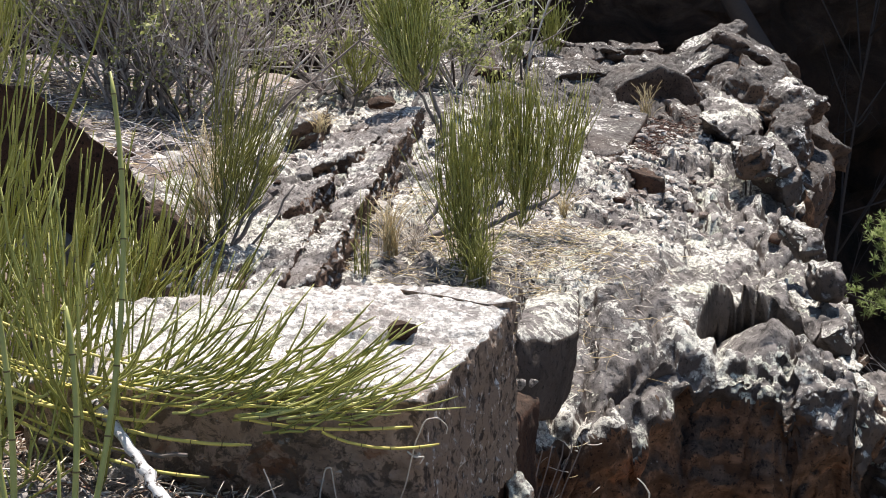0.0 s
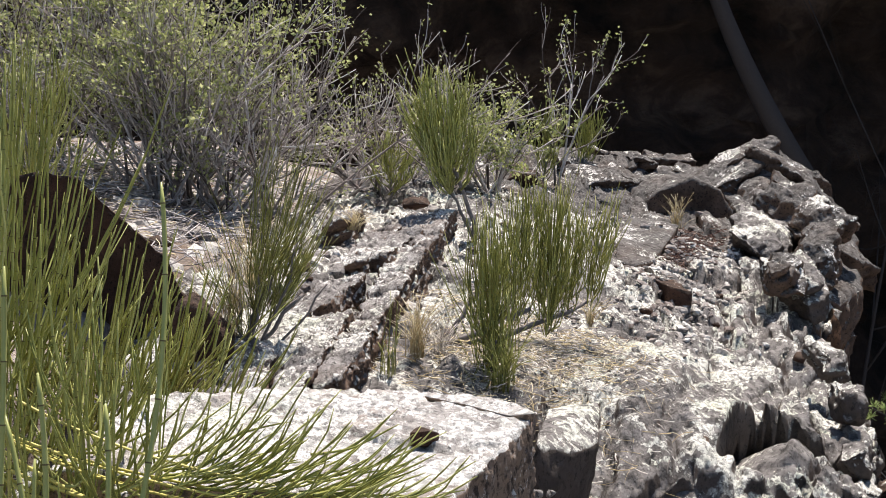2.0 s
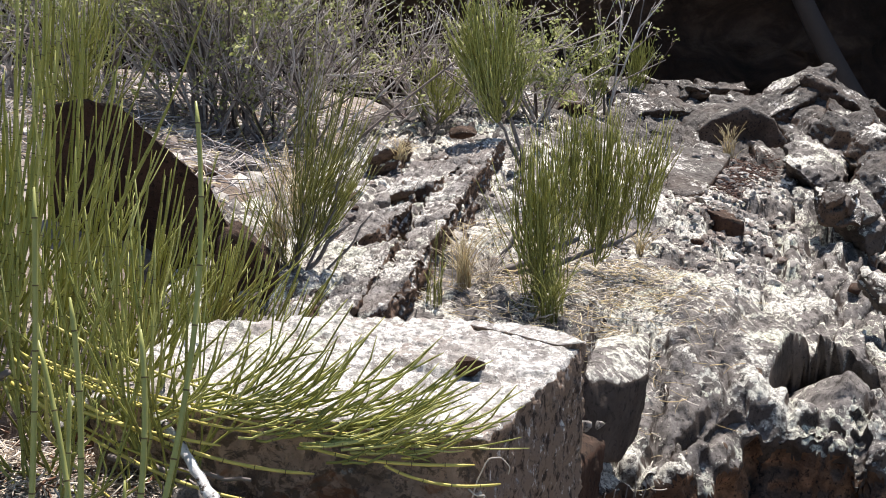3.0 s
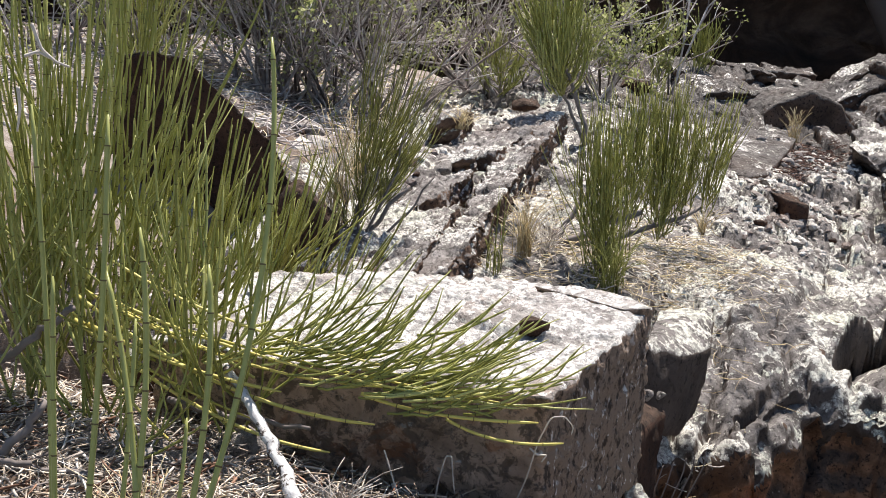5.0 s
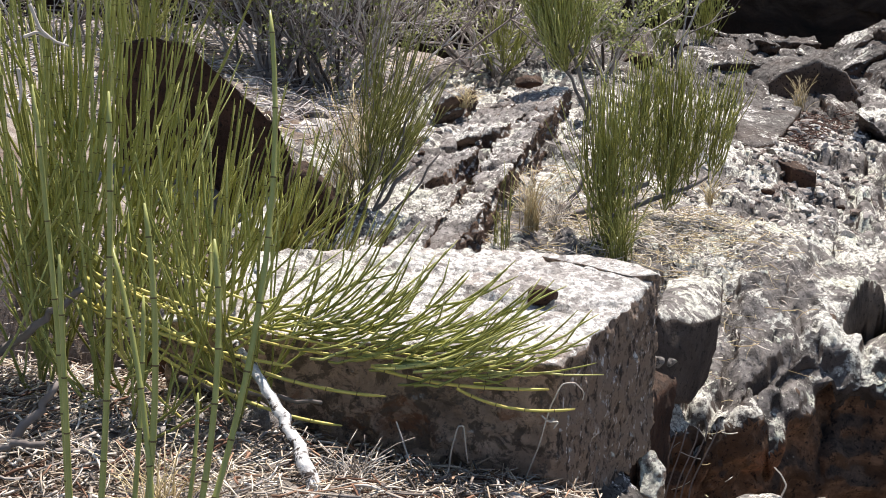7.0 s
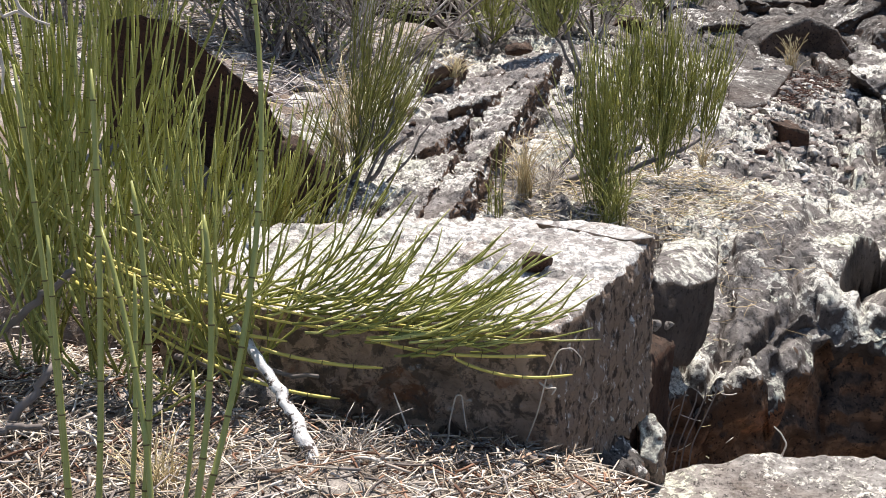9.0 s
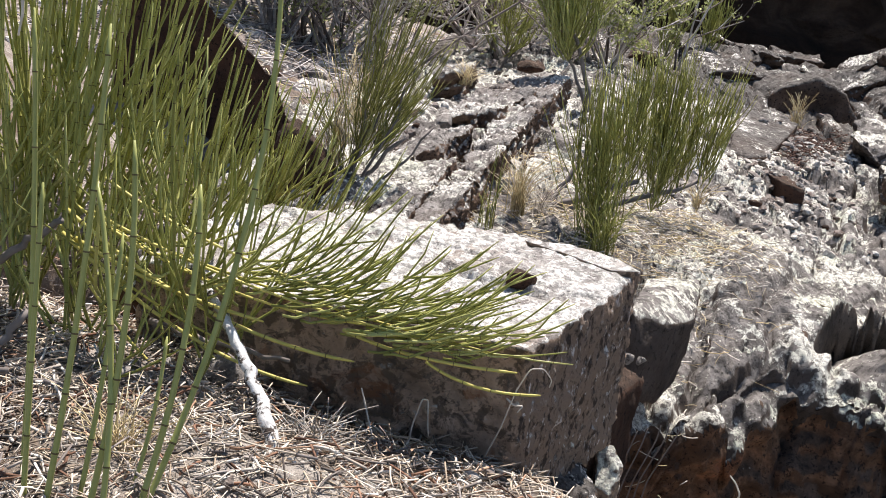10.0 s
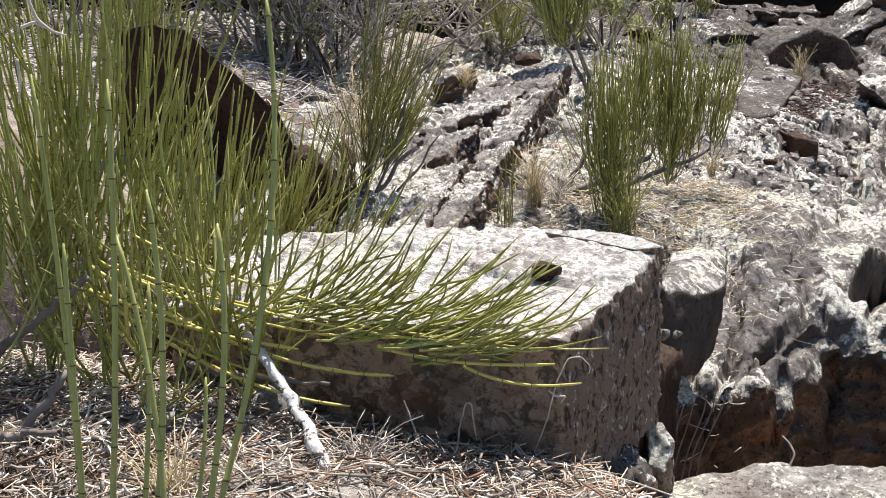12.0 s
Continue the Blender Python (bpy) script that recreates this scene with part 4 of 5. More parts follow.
for k in range(15):
    green = Tubes()
    bx, by = -0.62 + 0.024 * k + rng.uniform(-0.02, 0.02), rng.uniform(0.88, 1.14)
    tall = rng.uniform(0.38, 0.54) if bx < -0.42 else rng.uniform(0.22, 0.36)
    broom(green, rng, (bx, by, 0.44), (bx + rng.uniform(-0.02, 0.05), by + 0.02, 0.45 + tall), 0.17, 27 if k < 8 else 10, 0.0016, fork=0.8, spacing=0.034, sides=6, fan=True)
    tagged(part("brush", green.mesh("brush", GREEN if k % 3 else NEAR_GREEN, BASE, NODE), big, "brush of upright green jointed stems"), kind="stuff")

for bx, by, tall, n in ((-0.45, 1.38, 0.30, 44), (-0.38, 1.42, 0.24, 40), (-0.33, 1.40, 0.17, 30), (-0.52, 1.34, 0.36, 44), (-0.42, 1.22, 0.26, 34)):
    green = Tubes()
    broom(green, rng, (bx, by, 0.38), (bx + 0.05, by + 0.02, 0.40 + tall), 0.17, n, 0.0016, fork=0.8, spacing=0.034, sides=5, fan=True)
    tagged(part("brush", green.mesh("brush", GREEN, BASE, NODE), big, "brush of upright green jointed stems"), kind="stuff")

# branch that leans over the block: long yellow stems, and combs of green stems that turn up along it
green, yellow = Tubes(), Tubes()
for a, b, c in (((-0.42, 0.99, 0.60), (-0.28, 0.97, 0.535), (-0.14, 0.97, 0.548)), ((-0.41, 1.0, 0.59), (-0.30, 0.98, 0.548), (-0.20, 0.97, 0.545)), ((-0.40, 0.98, 0.60), (-0.27, 0.965, 0.555), (-0.09, 0.965, 0.545)),
                ((-0.38, 1.0, 0.58), (-0.26, 0.98, 0.555), (-0.05, 0.975, 0.540)), ((-0.40, 1.01, 0.62), (-0.30, 0.99, 0.575), (-0.16, 0.98, 0.562)), ((-0.43, 0.98, 0.585), (-0.36, 0.965, 0.535), (-0.26, 0.955, 0.512))):
    yellow.add(bezier(a, b, c, 18), np.linspace(0.0014, 0.0010, 18), 6, 0.020, rng)
for k in range(92):
    u = rng.uniform(0, 1) ** 0.8
    foot = np.array((-0.335 + 0.245 * u + rng.normal(0, 0.014), 0.965 + rng.uniform(-0.015, 0.055), 0.568 - 0.030 * u + rng.normal(0, 0.008)))
    rise = radians(66 - 46 * u + rng.normal(0, 12))
    l = rng.uniform(0.06, 0.125) * (1.15 - 0.35 * u)
    d = np.array((math.cos(rise), rng.uniform(-0.15, 0.35), math.sin(rise)))
    q = bezier(foot, foot + np.array((0.50 * l, 0.05 * l, -0.02 * l)), foot + d * l + np.array((0.25 * l, 0, 0)), 10)
    q[1:-1] += rng.normal(0, 0.0008, (8, 3))
    green.add(q, np.linspace(0.0013, 0.0008, 10), 5, 0.02, rng)
    for _ in range(rng.randint(0, 3)):
        n = rng.randint(2, 6)
        d2 = q[n + 1] - q[n]
        d2 = d2 / np.linalg.norm(d2) + np.array((rng.uniform(-0.25, 0.25), rng.uniform(-0.2, 0.2), rng.uniform(-0.2, 0.45)))
        g = bezier(q[n], q[n] + (q[n + 1] - q[n]) * 1.5, q[n] + d2 * l * rng.uniform(0.35, 0.6), 7)
        green.add(g, np.linspace(0.0011, 0.0007, 7), 5, 0.02, rng)
tagged(part("brush", green.mesh("brush", GREEN, BASE, NODE), big, "thin green jointed stems leaning over the block"), kind="stuff")
tagged(part("brush", yellow.mesh("brush", YELLOW, BASE, NODE), big, "yellow jointed stems leaning over the block"), kind="stuff")

# thick stems nearest to the camera
for a, b, c, r in (((-0.315, 0.70, 0.46), (-0.30, 0.73, 0.62), (-0.312, 0.78, 0.802), 0.0023), ((-0.288, 0.70, 0.46), (-0.262, 0.73, 0.62), (-0.285, 0.76, 0.735), 0.0024),
                   ((-0.269, 0.68, 0.46), (-0.265, 0.72, 0.58), (-0.312, 0.77, 0.70), 0.0022), ((-0.262, 0.72, 0.46), (-0.232, 0.76, 0.60), (-0.252, 0.80, 0.70), 0.0025),
                   ((-0.262, 0.72, 0.46), (-0.205, 0.84, 0.66), (-0.236, 0.90, 0.84), 0.0024), ((-0.33, 0.71, 0.46), (-0.335, 0.73, 0.6), (-0.34, 0.75, 0.70), 0.0021),
                   ((-0.300, 0.72, 0.46), (-0.292, 0.75, 0.56), (-0.300, 0.79, 0.66), 0.0020), ((-0.345, 0.74, 0.46), (-0.35, 0.77, 0.62), (-0.372, 0.80, 0.80), 0.0022),
                   ((-0.275, 0.74, 0.46), (-0.262, 0.77, 0.52), (-0.268, 0.80, 0.585), 0.0018)):
    pts = bezier(a, b, c, 18)
    part("stem", Tubes().add(pts, np.linspace(r, r * 0.72, 18), 8, 0.045, rng).mesh("stem", NEAR_GREEN, BASE, NODE), big)

# bleached stick rising from the litter
tube = Tubes()
knees = np.array([(-0.187, 0.820, 0.457), (-0.191, 0.835, 0.466), (-0.200, 0.865, 0.483), (-0.222, 0.900, 0.501), (-0.248, 0.935, 0.517), (-0.277, 0.970, 0.534), (-0.309, 1.000, 0.550), (-0.322, 1.010, 0.560)])
pts = np.stack([np.interp(np.linspace(0, 7, 40), np.arange(8), knees[:, k]) for k in range(3)], 1)
pts[1:-1] += rng.normal(0, 0.0009, (38, 3))
tube.add(pts, np.interp(np.arange(40), [0, 8, 20, 39], [0.0072, 0.0064, 0.0050, 0.0030]) * rng.uniform(0.9, 1.12, 40), 10)
tagged(new("dead_stick", tube.mesh("dead_stick", BLEACHED)), "bleached grey dead stick with peeling dark bark", "stick")


# ---- leafy grey bushes behind ----
def bush(label, base, size, seed, shoots, leaf=0.009, leaves=9, twig=WOOD):
    rng = np.random.RandomState(seed)
    e = root("leafy_bush", base, label, "bush", "grey leafy bushes")
    wood, lv = Tubes(), []

    def grow(a, d, l, r, depth):
        e2 = a + d * l + np.array((0, 0, 0.12 * l))
        pts = bezier(a, a + d * l * 0.5 + rng.normal(0, 0.08 * l, 3), e2, 6)
        wood.add(pts, np.linspace(r, r * 0.6, 6), 4 if depth else 5)
        if depth < 3:
            for _ in range((5, 3, 2)[depth]):
                k = rng.randint(2, 6)
                nd = d + rng.normal(0, 0.45, 3)
                nd /= np.linalg.norm(nd)
                grow(pts[k], nd, l * rng.uniform(0.4, 0.65), r * 0.55, depth + 1)
        if depth == 3:
            for _ in range(rng.poisson(leaves)):
                lv.append(pts[rng.randint(2, 6)] + rng.normal(0, 0.009, 3))

    sx, sy, sz = size
    for _ in range(shoots):
        az = rng.uniform(0, 2 * np.pi)
        tilt = rng.uniform(0.1, 1.0)
        d = np.array((np.cos(az) * tilt * sx, np.sin(az) * tilt * sy, sz * rng.uniform(0.75, 1.1)))
        l = np.linalg.norm(d) * 0.62
        grow(np.asarray(base) + rng.normal(0, 0.14, 3) * (sx, sy, 0), d / np.linalg.norm(d), l, 0.0048, 0)
    tagged(part("twig_tangle", wood.mesh("twig_tangle", twig, base), e, "tangle of thin grey twigs"), kind="stuff")
    c = np.asarray(lv) - base
    n = len(c)
    u, w = rng.normal(size=(n, 3)), rng.normal(size=(n, 3))
    u /= np.linalg.norm(u, axis=1)[:, None]
    w = np.cross(u, w)
    w /= np.linalg.norm(w, axis=1)[:, None]
    l = (leaf * rng.uniform(0.6, 1.3, n))[:, None]
    fold = np.cross(u, w) * l * 0.15
    quad = np.stack([c, c + u * l * 0.5 + w * l * 0.36 + fold, c + u * l * 1.1, c + u * l * 0.5 - w * l * 0.36 + fold], 1).reshape(-1, 3)
    lf = [t for k in range(0, 4 * n, 4) for t in ((k, k + 1, k + 2), (k, k + 2, k + 3))]
    tagged(part("foliage", mesh_of("foliage", quad, lf, LEAF, False), e, "small yellow-green leaves"), kind="stuff")
    return e


bush("wide grey-twigged bush with small yellow-green leaves", (-0.86, 3.55, 0.22), (0.54, 0.40, 0.60), 31, 48, leaf=0.012, leaves=7.5, twig=BUSH_TWIG)
bush("tangled grey bush with sparse green leaves", (-1.40, 4.0, 0.20), (0.75, 0.5, 0.85), 32, 40, leaf=0.013, leaves=12, twig=BUSH_TWIG)
bush("low tangle of grey dead twigs under the bushes", (-0.70, 3.50, 0.22), (0.62, 0.35, 0.36), 35, 30, leaf=0.010, leaves=1.2, twig=BUSH_TWIG)
bush("low grey dead twigs on the bare soil", (-1.50, 3.5, 0.27), (0.5, 0.4, 0.34), 38, 12, leaf=0.011, leaves=3, twig=BUSH_TWIG)
bush("low tangle of grey dead twigs behind the slabs", (-0.32, 4.05, 0.20), (0.50, 0.3, 0.33), 36, 28, leaf=0.010, leaves=1.5, twig=BUSH_TWIG)
bush("open grey bush with pale green leaves behind the broom", (0.05, 4.1, 0.20), (0.30, 0.3, 0.30), 33, 13, leaf=0.012, leaves=8, twig=BUSH_TWIG)
bush("spindly bush with pale green leaf sprays", (0.30, 4.6, 0.15), (0.20, 0.2, 0.58), 34, 3, leaf=0.012, leaves=4, twig=BUSH_TWIG)


# ---- dead straw and litter ----
def litter(name, label, material, count, seed, place, length, radius):
    rng = np.random.RandomState(seed)
    t = Tubes()
    for _ in range(count):
        x, y, z = place(rng)
        az, l = rng.uniform(0, 2 * np.pi), length * rng.uniform(0.4, 1.5)
        d = np.array((np.cos(az), np.sin(az), rng.normal(0.05, 0.22)))
        a = np.array((x, y, z))
        t.add(bezier(a - d * l / 2, a + rng.normal(0, 0.12 * l, 3), a + d * l / 2, 4), radius * rng.uniform(0.5, 1.3), 3)
    return tagged(new(name, t.mesh(name, material)), label, "litter", kind="stuff")


def on_terrace(rng):
    x, y = rng.uniform(-0.70, 0.06), rng.uniform(0.60, 1.10)
    if rng.uniform() < 0.25:
        x, y = rng.uniform(-0.75, -0.36), rng.uniform(1.05, 1.7)
    return x, y, ground_at(x, y) + rng.uniform(-0.004, 0.014)


def on_ledge(rng):
    x, y = 0.10 + rng.normal(0, 0.11), 2.20 + rng.normal(0, 0.2)
    return x, y, top_of_ledge(x, y) + rng.uniform(0.0, 0.02)


def on_left_soil(rng):
    x, y = rng.uniform(-2.2, -0.45), rng.uniform(2.2, 5.2)
    return x, y, ground_at(x, y) + rng.uniform(0.0, 0.03)


def on_brown_patch(rng):
    u = rng.uniform(0, 1)
    x, y = 0.56 + 0.26 * u + rng.normal(0, 0.03 + 0.015 * u), 3.50 + 0.82 * u + rng.normal(0, 0.05)
    return x, y, top_of_ledge(x, y) + rng.uniform(0.0, 0.012)


litter("straw_litter", "grey and straw-coloured dead stems on the soil", STRAW, 5200, 41, on_terrace, 0.036, 0.00065)
litter("straw_litter", "bleached chips and dead stems on the soil", PALE_STRAW, 3000, 44, on_terrace, 0.018, 0.0012)
litter("straw_litter", "fine pale chaff in the straw", PALE_STRAW, 4200, 50, on_terrace, 0.022, 0.00045)
litter("twig_litter", "dark dead twigs and bark in the straw", WOOD, 1300, 46, on_terrace, 0.035, 0.0011)
litter("straw_litter", "pale dry straw lying on the ledge", GOLD, 1500, 42, on_ledge, 0.032, 0.0006)
litter("straw_litter", "bleached dead stems lying on the ledge", PALE_STRAW, 2200, 43, on_ledge, 0.022, 0.0008)
litter("bark_litter", "red-brown shreds of bark and stems in the straw", RUST_STRAW, 1500, 48, on_terrace, 0.028, 0.0011)
litter("leaf_litter", "red-brown leaf litter on the ledge by the grass tuft", RUSTY, 1100, 47, on_brown_patch, 0.020, 0.0014)
litter("straw_litter", "pale dry grass stems on the soil under the bushes", GOLD, 1500, 49, on_left_soil, 0.06, 0.0011)
litter("twig_litter", "grey dead twigs on the soil under the bushes", PALE_TWIG, 2600, 45, on_left_soil, 0.12, 0.0016)


def tuft(label, base, height, spread_out, count, material, seed, radius=0.0007, name="grass_tuft"):
    """A tuft of thin bent blades from one foot."""
    rng = np.random.RandomState(seed)
    t = Tubes()
    for _ in range(count):
        a = np.asarray(base) + rng.normal(0, 0.008, 3) * (1, 1, 0)
        l, az = height * rng.uniform(0.4, 1.1), rng.uniform(0, 2 * np.pi)
        o = np.array((np.cos(az), np.sin(az), 0)) * spread_out * rng.uniform(0.1, 1.0)
        t.add(bezier(a, a + (0, 0, l * 0.7), a + o + (0, 0, l), 6), np.linspace(radius, radius * 0.4, 6), 3)
    ob = new(name, t.mesh(name, material, base))
    ob.location = base
    return tagged(ob, label, "grass tuft", "dry grass tufts", "stuff")


tuft("golden dry grass tuft before the dark rock", (0.68, 4.20, top_of_ledge(0.68, 4.2)), 0.13, 0.06, 45, GOLD, 51, 0.0014)
tuft("pale dry grass tuft beside the slabs", (-0.09, 2.06, top_of_ledge(-0.09, 2.06)), 0.10, 0.07, 70, GOLD, 52, 0.0009)
tuft("pale dry grass tuft beside the slabs", (-0.05, 2.14, top_of_ledge(-0.05, 2.14)), 0.08, 0.07, 60, PALE_STRAW, 53, 0.0009)
tuft("thin green shoots at the edge of the block", (-0.13, 1.97, top_of_ledge(-0.13, 1.97)), 0.13, 0.03, 16, GREEN, 54, 0.0011)
tuft("thin green shoots behind the block", (0.06, 1.98, top_of_ledge(0.06, 1.98)), 0.11, 0.06, 40, GREEN, 55, 0.0011)
tuft("tan grass tuft in the litter", (-0.30, 0.80, 0.47), 0.07, 0.05, 60, GOLD, 56, 0.0007)
tuft("tan grass tuft beside the stick", (-0.18, 0.90, 0.45), 0.05, 0.05, 60, PALE_STRAW, 57, 0.0008)
tuft("golden dry grass on the ledge by the broom", (0.27, 2.75, top_of_ledge(0.27, 2.75)), 0.07, 0.06, 40, GOLD, 58, 0.001)
tuft("dry grass behind the dark boulder", (-0.42, 2.30, 0.32), 0.16, 0.06, 50, GOLD, 59, 0.0009)
tuft("tan dead stems at the foot of the thin broom", (-0.40, 1.97, 0.34), 0.22, 0.09, 46, GOLD, 61, 0.0009)
tuft("orange dry grass between the slabs", (-0.30, 3.05, 0.31), 0.05, 0.07, 50, GOLD, 60, 0.0012)


def stalk(label, pts, r, material=PALE_STRAW):
    t = Tubes()
    k = np.asarray(pts, float)
    n = len(k)
    fine = np.stack([np.interp(np.linspace(0, n - 1, 6 * n), np.arange(n), k[:, c]) for c in range(3)], 1)
    for _ in range(2):
        fine[1:-1] = (fine[:-2] + 2 * fine[1:-1] + fine[2:]) / 4
    t.add(fine, np.linspace(r, r * 0.6, len(fine)), 5)
    return tagged(new("dry_stalk", t.mesh("dry_stalk", material)), label, "stalk", "dry stalks by the block")


stalk("straight dry stalk before the block", [(-0.128, 0.965, 0.42), (-0.14, 0.967, 0.455), (-0.152, 0.97, 0.489)], 0.0011)
stalk("dry stalk bent into a hook before the block", [(-0.110, 0.995, 0.42), (-0.107, 0.99, 0.455), (-0.101, 0.985, 0.482), (-0.096, 0.985, 0.482), (-0.094, 0.988, 0.46), (-0.092, 0.99, 0.445)], 0.0009)
stalk("curled dry vine hanging by the block corner", [(-0.042, 1.01, 0.425), (-0.032, 1.0, 0.46), (-0.024, 0.985, 0.505), (-0.015, 0.985, 0.528), (-0.004, 0.985, 0.53), (0.004, 0.988, 0.52), (0.003, 0.99, 0.512)], 0.0008)
stalk("twisted dry leaf stalk by the block corner", [(-0.031, 1.0, 0.49), (-0.024, 0.995, 0.487), (-0.016, 0.995, 0.488), (-0.020, 0.995, 0.481)], 0.0010)
stalk("long pale straw lying at the foot of the block", [(-0.05, 0.975, 0.437), (-0.01, 0.975, 0.432), (0.04, 0.98, 0.418), (0.08, 0.985, 0.402)], 0.0011)
stalk("bent pale stalk on the near rock", [(0.238, 1.345, 0.235), (0.244, 1.34, 0.26), (0.236, 1.34, 0.274), (0.228, 1.34, 0.282)], 0.0013)
stalk("long straw lying in the litter", [(-0.20, 0.885, 0.468), (-0.15, 0.87, 0.464), (-0.09, 0.855, 0.458)], 0.0010)
for dx in (0.0, 0.010, 0.022, 0.03, 0.04):
    stalk("grey dead weed in the cleft", [(0.105 + dx, 1.44, 0.16), (0.112 + dx * 0.9, 1.44, 0.20), (0.118 + dx * 1.4, 1.44, 0.235 + dx), (0.125 + dx * 1.2, 1.445, 0.265 + dx * 0.6)], 0.0012, WOOD)

# cut dry stems that reach out from the shrub
for a, b, c, r in (((-0.42, 0.975, 0.60), (-0.29, 0.965, 0.512), (-0.160, 0.963, 0.515), 0.0018), ((-0.42, 0.97, 0.58), (-0.30, 0.965, 0.487), (-0.197, 0.963, 0.485), 0.0017), ((-0.41, 0.975, 0.575), (-0.34, 0.965, 0.545), (-0.24, 0.965, 0.535), 0.0018),
                   ((-0.173, 0.965, 0.541), (-0.12, 0.962, 0.524), (-0.025, 0.965, 0.531), 0.0016), ((-0.101, 0.965, 0.526), (-0.06, 0.965, 0.503), (-0.003, 0.967, 0.514), 0.0014), ((-0.40, 0.965, 0.55), (-0.36, 0.96, 0.50), (-0.33, 0.955, 0.482), 0.0015)):
    part("stem", Tubes().add(bezier(a, b, c, 16), np.linspace(r, r * 0.85, 16), 7, 0.024, rng).mesh("stem", YELLOW, BASE, NODE), big, "yellow jointed stem")

# grey dead wood at the foot of the shrub
for pts, r in (([(-0.52, 0.95, 0.505), (-0.46, 0.95, 0.56), (-0.41, 0.95, 0.60)], 0.0045), ([(-0.50, 0.84, 0.455), (-0.45, 0.86, 0.49), (-0.42, 0.88, 0.52), (-0.415, 0.89, 0.54)], 0.005),
               ([(-0.50, 0.87, 0.50), (-0.44, 0.86, 0.495), (-0.37, 0.86, 0.50)], 0.0035), ([(-0.48, 0.80, 0.50), (-0.44, 0.82, 0.515), (-0.40, 0.83, 0.52)], 0.004), ([(-0.35, 1.0, 0.50), (-0.28, 0.99, 0.495), (-0.22, 0.98, 0.497)], 0.003)):
    k = np.asarray(pts, float)
    fine = np.stack([np.interp(np.linspace(0, len(k) - 1, 14), np.arange(len(k)), k[:, c]) for c in range(3)], 1) + rng.normal(0, 0.002, (14, 3))
    part("dead_branch", Tubes().add(fine, np.linspace(r, r * 0.6, 14), 7).mesh("dead_branch", WOOD, BASE), big, "grey dead branch")

# small stones in the litter, and rubble on the ledge
def pebble_points(c, r, rng):
    pts = rng.normal(size=(12, 3))
    return pts / np.linalg.norm(pts, axis=1)[:, None] * np.asarray(r) * rng.uniform(0.8, 1.15, (12, 1)) + c


for c, r, label in (((-0.278, 0.985, 0.465), (0.028, 0.02, 0.026), "grey speckled stone in the litter"), ((-0.155, 0.915, 0.450), (0.024, 0.02, 0.013), "low grey stone in the litter"),
                    ((-0.19, 0.925, 0.452), (0.016, 0.012, 0.010), "small pale stone in the litter"), ((0.088, 1.335, 0.405), (0.008, 0.008, 0.009), "small white pebble in the cleft"), ((0.108, 1.40, 0.375), (0.009, 0.008, 0.008), "small white pebble in the cleft")):
    stone("loose_stone", pebble_points(c, r, rng), STONE, label, "stone", "loose stones by the block", size=r[0] * 0.3, rough=r[0] * 0.12, freq=60, wear=1)
rng = np.random.RandomState(77)
for k in range(70):
    if k < 40:
        x, y = rng.uniform(0.28, 0.85), rng.uniform(2.75, 4.3)
    else:
        x, y = rng.uniform(-0.42, 0.15), rng.uniform(2.3, 3.6)
    r = rng.uniform(0.008, 0.026) * np.array((1, rng.uniform(0.7, 1.3), 0.6))
    stone("rubble_stone", pebble_points((x, y, top_of_ledge(x, y) + r[2] * 0.45), r, rng), STONE if rng.uniform() < 0.75 else BROWN, "small angular rubble stone on the ledge", "stone", "rubble on the ledge", size=r[0] * 0.6, rough=r[0] * 0.1, freq=40, wear=0)
for k in range(60):
    x, y = rng.uniform(-1.7, -0.5), rng.uniform(2.3, 4.6)
    r = rng.uniform(0.012, 0.05) * np.array((1, rng.uniform(0.7, 1.3), 0.6))
    stone("rubble_stone", pebble_points((x, y, ground_at(x, y) + r[2] * 0.3), r, rng), STONE if rng.uniform() < 0.8 else BROWN, "small angular stone on the bare soil", "stone", "rubble on the soil", size=r[0] * 0.6, rough=r[0] * 0.12, freq=30, wear=0)

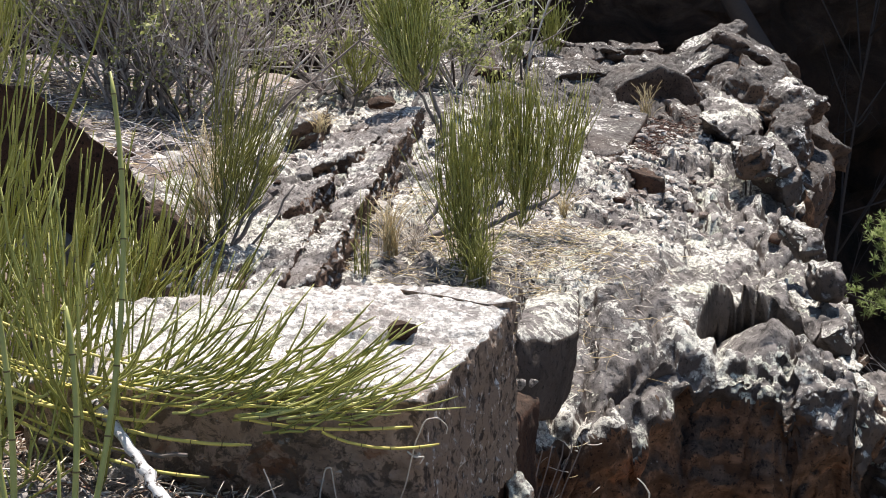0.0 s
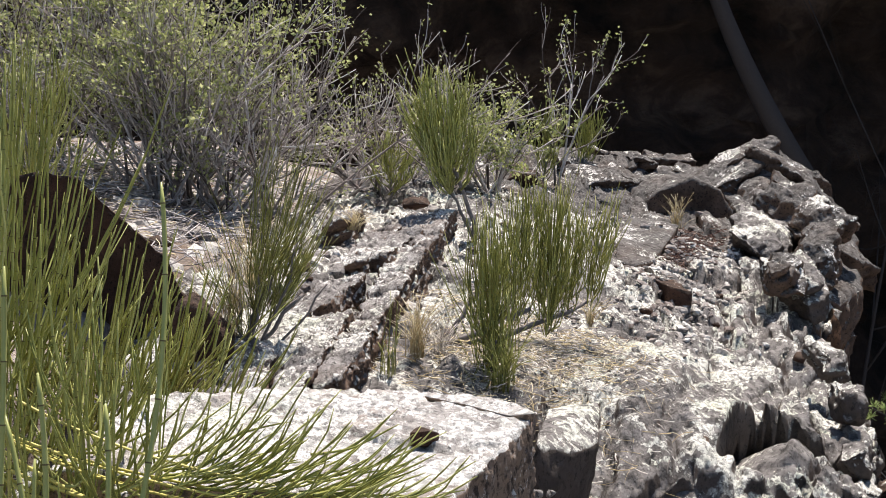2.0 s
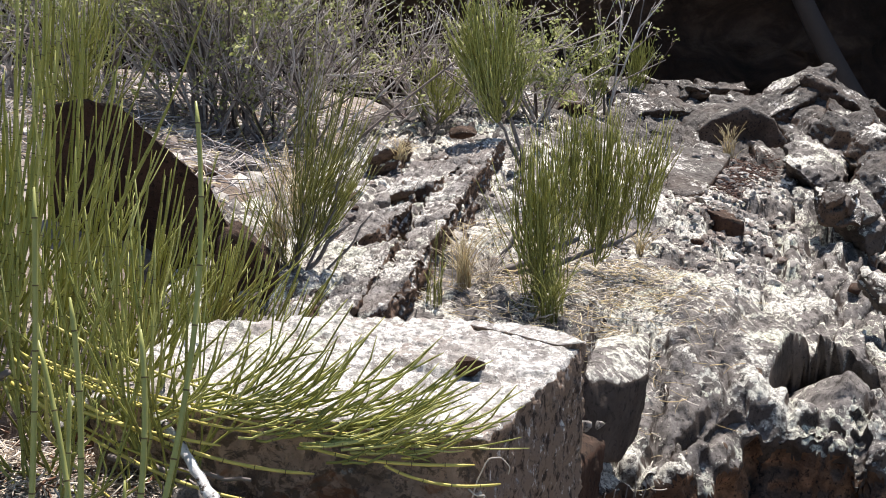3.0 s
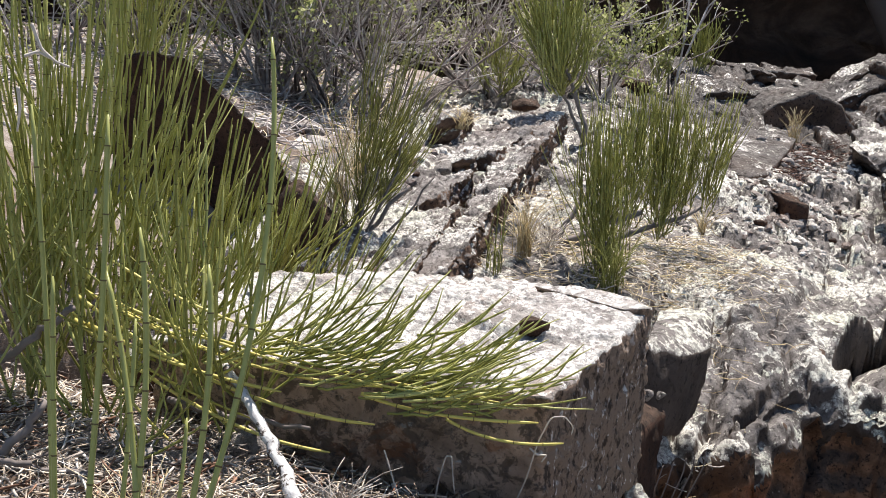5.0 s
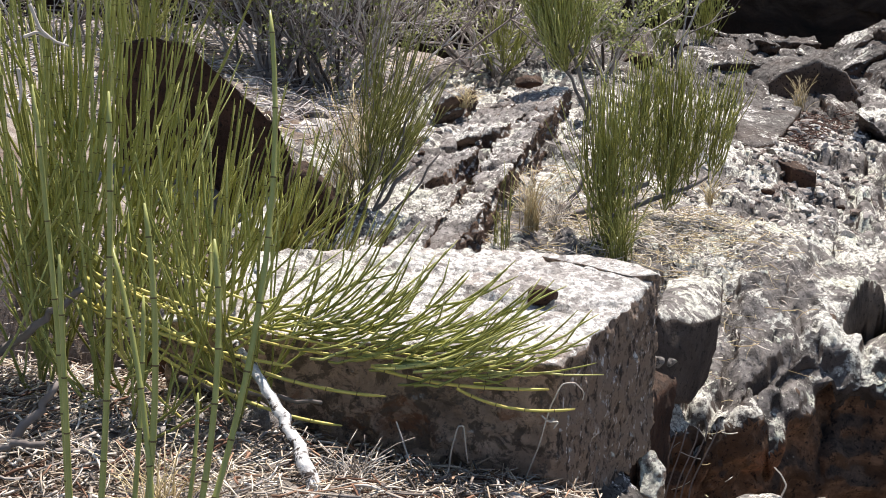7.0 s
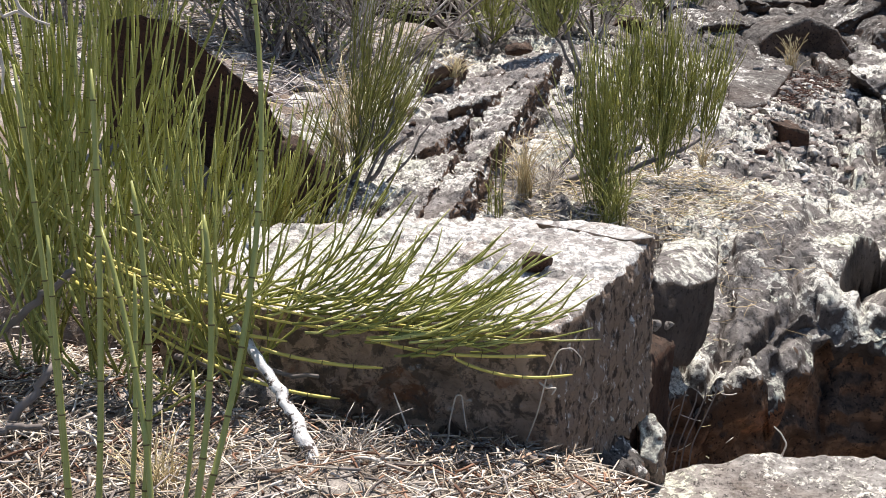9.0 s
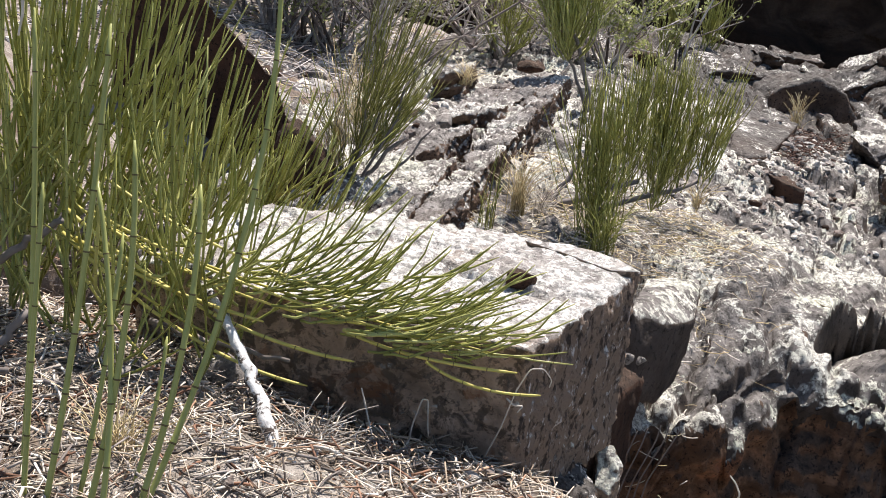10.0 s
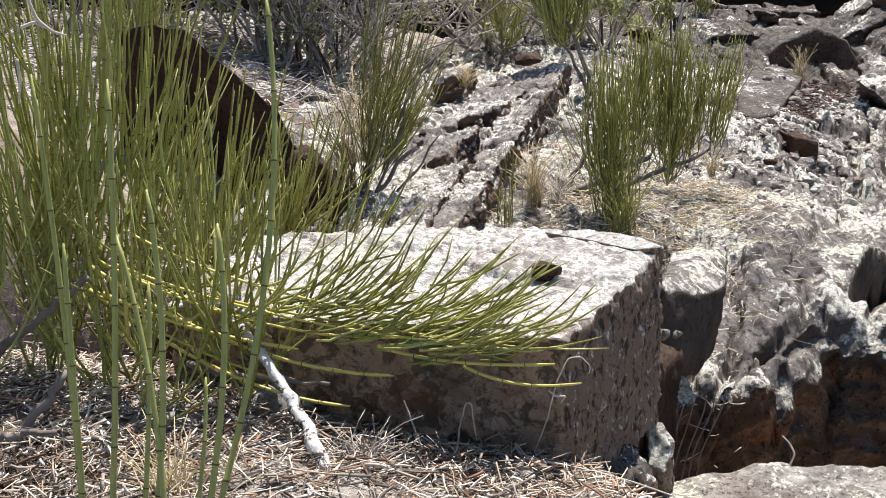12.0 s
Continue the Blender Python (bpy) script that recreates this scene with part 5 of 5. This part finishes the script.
def gravel(name, label, count, seed, place, small, large):
    """Angular broken stones, joined into one sheet of rubble."""
    rng = np.random.RandomState(seed)
    g = (1 + 5 ** 0.5) / 2
    ico = np.array([(-1, g, 0), (1, g, 0), (-1, -g, 0), (1, -g, 0), (0, -1, g), (0, 1, g), (0, -1, -g), (0, 1, -g), (g, 0, -1), (g, 0, 1), (-g, 0, -1), (-g, 0, 1)]) / 1.9
    tri = ((0, 11, 5), (0, 5, 1), (0, 1, 7), (0, 7, 10), (0, 10, 11), (1, 5, 9), (5, 11, 4), (11, 10, 2), (10, 7, 6), (7, 1, 8), (3, 9, 4), (3, 4, 2), (3, 2, 6), (3, 6, 8), (3, 8, 9), (4, 9, 5), (2, 4, 11), (6, 2, 10), (8, 6, 7), (9, 8, 1))
    vs, fs = [], []
    for k in range(count):
        x, y, z = place(rng)
        r = small + (large - small) * rng.uniform(0, 1) ** 3
        turn = Matrix.Rotation(rng.uniform(0, 6.28), 3, "Z") @ Matrix.Rotation(rng.normal(0, 0.35), 3, "X") @ Matrix.Rotation(rng.normal(0, 0.35), 3, "Y")
        p = ico * rng.uniform(0.6, 1.25, (12, 1)) * r * np.array((1, rng.uniform(0.5, 0.9), rng.uniform(0.3, 0.7)))
        vs.append(p @ np.array(turn).T + (x, y, z + r * 0.05))
        fs += [tuple(12 * k + q for q in t) for t in tri]
    return tagged(new(name, mesh_of(name, np.vstack(vs), fs, GRAVEL, False)), label, "gravel", kind="stuff")


def on_rubble(rng):
    u = rng.uniform(0, 1)
    x, y = 0.42 + 0.30 * u + rng.normal(0, 0.10), 2.75 + 1.35 * u + rng.normal(0, 0.15)
    return x, y, top_of_ledge(x, y)


def on_slab_rubble(rng):
    x, y = rng.uniform(-0.48, 0.12), rng.uniform(2.2, 4.2)
    return x, y, max(top_of_ledge(x, y), ground_at(x, y)) + 0.005


def on_far_soil(rng):
    x, y = rng.uniform(-1.9, -0.42), rng.uniform(2.1, 5.0)
    return x, y, ground_at(x, y)


def on_rim(rng):
    x, y = 0.16 + abs(rng.normal(0, 0.10)), rng.uniform(1.95, 2.75)
    return x, y, top_of_ledge(x, y)


gravel("rubble", "pale lichened rubble and chips on the ledge", 1700, 91, on_rubble, 0.004, 0.020)
gravel("rubble", "pale chips and broken stones among the slabs", 600, 92, on_slab_rubble, 0.004, 0.022)
gravel("rubble", "pale stones scattered over the bare soil", 2200, 93, on_far_soil, 0.008, 0.045)
gravel("rubble", "small chips and flakes by the dry straw", 350, 94, on_rim, 0.003, 0.013)
gravel("gravel", "small stones and chips in the straw litter", 260, 95, on_terrace, 0.002, 0.010)

# white dry curl caught in the shrub
for pts in ([(-0.392, 0.85, 0.845), (-0.386, 0.85, 0.828), (-0.376, 0.85, 0.820), (-0.366, 0.85, 0.817)], [(-0.398, 0.85, 0.822), (-0.388, 0.85, 0.826), (-0.380, 0.85, 0.822)], [(-0.404, 0.85, 0.80), (-0.403, 0.85, 0.785), (-0.406, 0.85, 0.768)]):
    stalk("white curled dry leaf caught in the shrub", pts, 0.0014, PALE_STRAW)

# ---- far things across the canyon ----
t = Tubes()
t.add(bezier((2.95, 18.0, 0.9), (3.48, 18, -0.50), (4.75, 18.0, -2.25), 12), np.linspace(0.10, 0.17, 12), 8)
tagged(new("fallen_trunk", t.mesh("fallen_trunk", TRUNK)), "pale grey dead trunk leaning against the canyon wall", "trunk")


def bare_tree(label, base, top, seed, r, material, count=16, name="bare_tree"):
    """A leafless tree: a bent trunk with rising limbs and twigs."""
    rng = np.random.RandomState(seed)
    base, top = np.asarray(base, float), np.asarray(top, float)
    e = root(name, base, label, "tree", "bare trees in the canyon")
    h = np.linalg.norm(top - base)
    trunk = bezier(base, (base + top) / 2 + rng.normal(0, 0.06 * h, 3), top, 14)
    part("trunk", Tubes().add(trunk, np.linspace(r, r * 0.25, 14), 7).mesh("trunk", material, base), e)
    for _ in range(count):
        a = trunk[rng.randint(3, 14)]
        d = (top - base) / h + rng.normal(0, 0.6, 3)
        l = h * rng.uniform(0.15, 0.4)
        limb = bezier(a, a + d * l * 0.5, a + d * l + (0, 0, 0.15 * l), 7)
        t = Tubes().add(limb, np.linspace(r * 0.35, r * 0.1, 7), 4)
        for _ in range(5):
            b = limb[rng.randint(2, 7)]
            t.add(bezier(b, b + d * l * 0.15, b + (d + rng.normal(0, 0.5, 3)) * l * 0.4, 5), np.linspace(r * 0.14, r * 0.05, 5), 3)
        part("limb", t.mesh("limb", material, base), e)
    return e


bare_tree("bare grey tree in the shade of the canyon", (7.5, 23, -12.6), (7.75, 23, -1.6), 61, 0.06, TRUNK)
bare_tree("leafless pale bush below the drop", (6.2, 14, -6.4), (5.5, 14, -5.0), 62, 0.05, PALE_TWIG, 14, "dead_bush")


def pine(label, base, top, seed):
    """A pine: trunk, boughs, and tufts of needles at the ends of the boughs."""
    rng = np.random.RandomState(seed)
    base, top = np.asarray(base, float), np.asarray(top, float)
    e = root("pine_tree", base, label, "tree")
    part("trunk", Tubes().add(bezier(base, (base + top) / 2, top, 8), np.linspace(0.16, 0.02, 8), 8).mesh("trunk", TRUNK, base), e)
    h = top[2] - base[2]
    boughs, needles = Tubes(), Tubes()
    for k in range(70):
        f0 = rng.uniform(0.86, 1.0)
        a = base + (top - base) * f0
        az = rng.uniform(0, 2 * np.pi)
        l = (1.03 - f0) * h * rng.uniform(0.5, 0.8) + 0.15
        tip = a + np.array((np.cos(az) * l, np.sin(az) * l, 0.25 * l))
        line = bezier(a, a + (tip - a) * 0.5 + (0, 0, -0.1 * l), tip, 8)
        boughs.add(line, np.linspace(0.025, 0.008, 8), 4)
        for _ in range(int(9 + 9 * l)):
            c = line[rng.randint(3, 8)] + rng.normal(0, 0.10, 3)
            for _ in range(22):
                d = rng.normal(size=3) + (0, 0, 0.5)
                d /= np.linalg.norm(d)
                needles.add([c, c + d * rng.uniform(0.06, 0.11)], [0.0036, 0.002], 3)
    tagged(part("bough", boughs.mesh("bough", TRUNK, base), e), kind="stuff")
    tagged(part("foliage", needles.mesh("foliage", NEEDLE, base), e, "tufts of green pine needles"), kind="stuff")
    return e


pine("sunlit green pine rising from below the drop", (5.75, 14, -12.0), (5.75, 14, -3.15), 63)
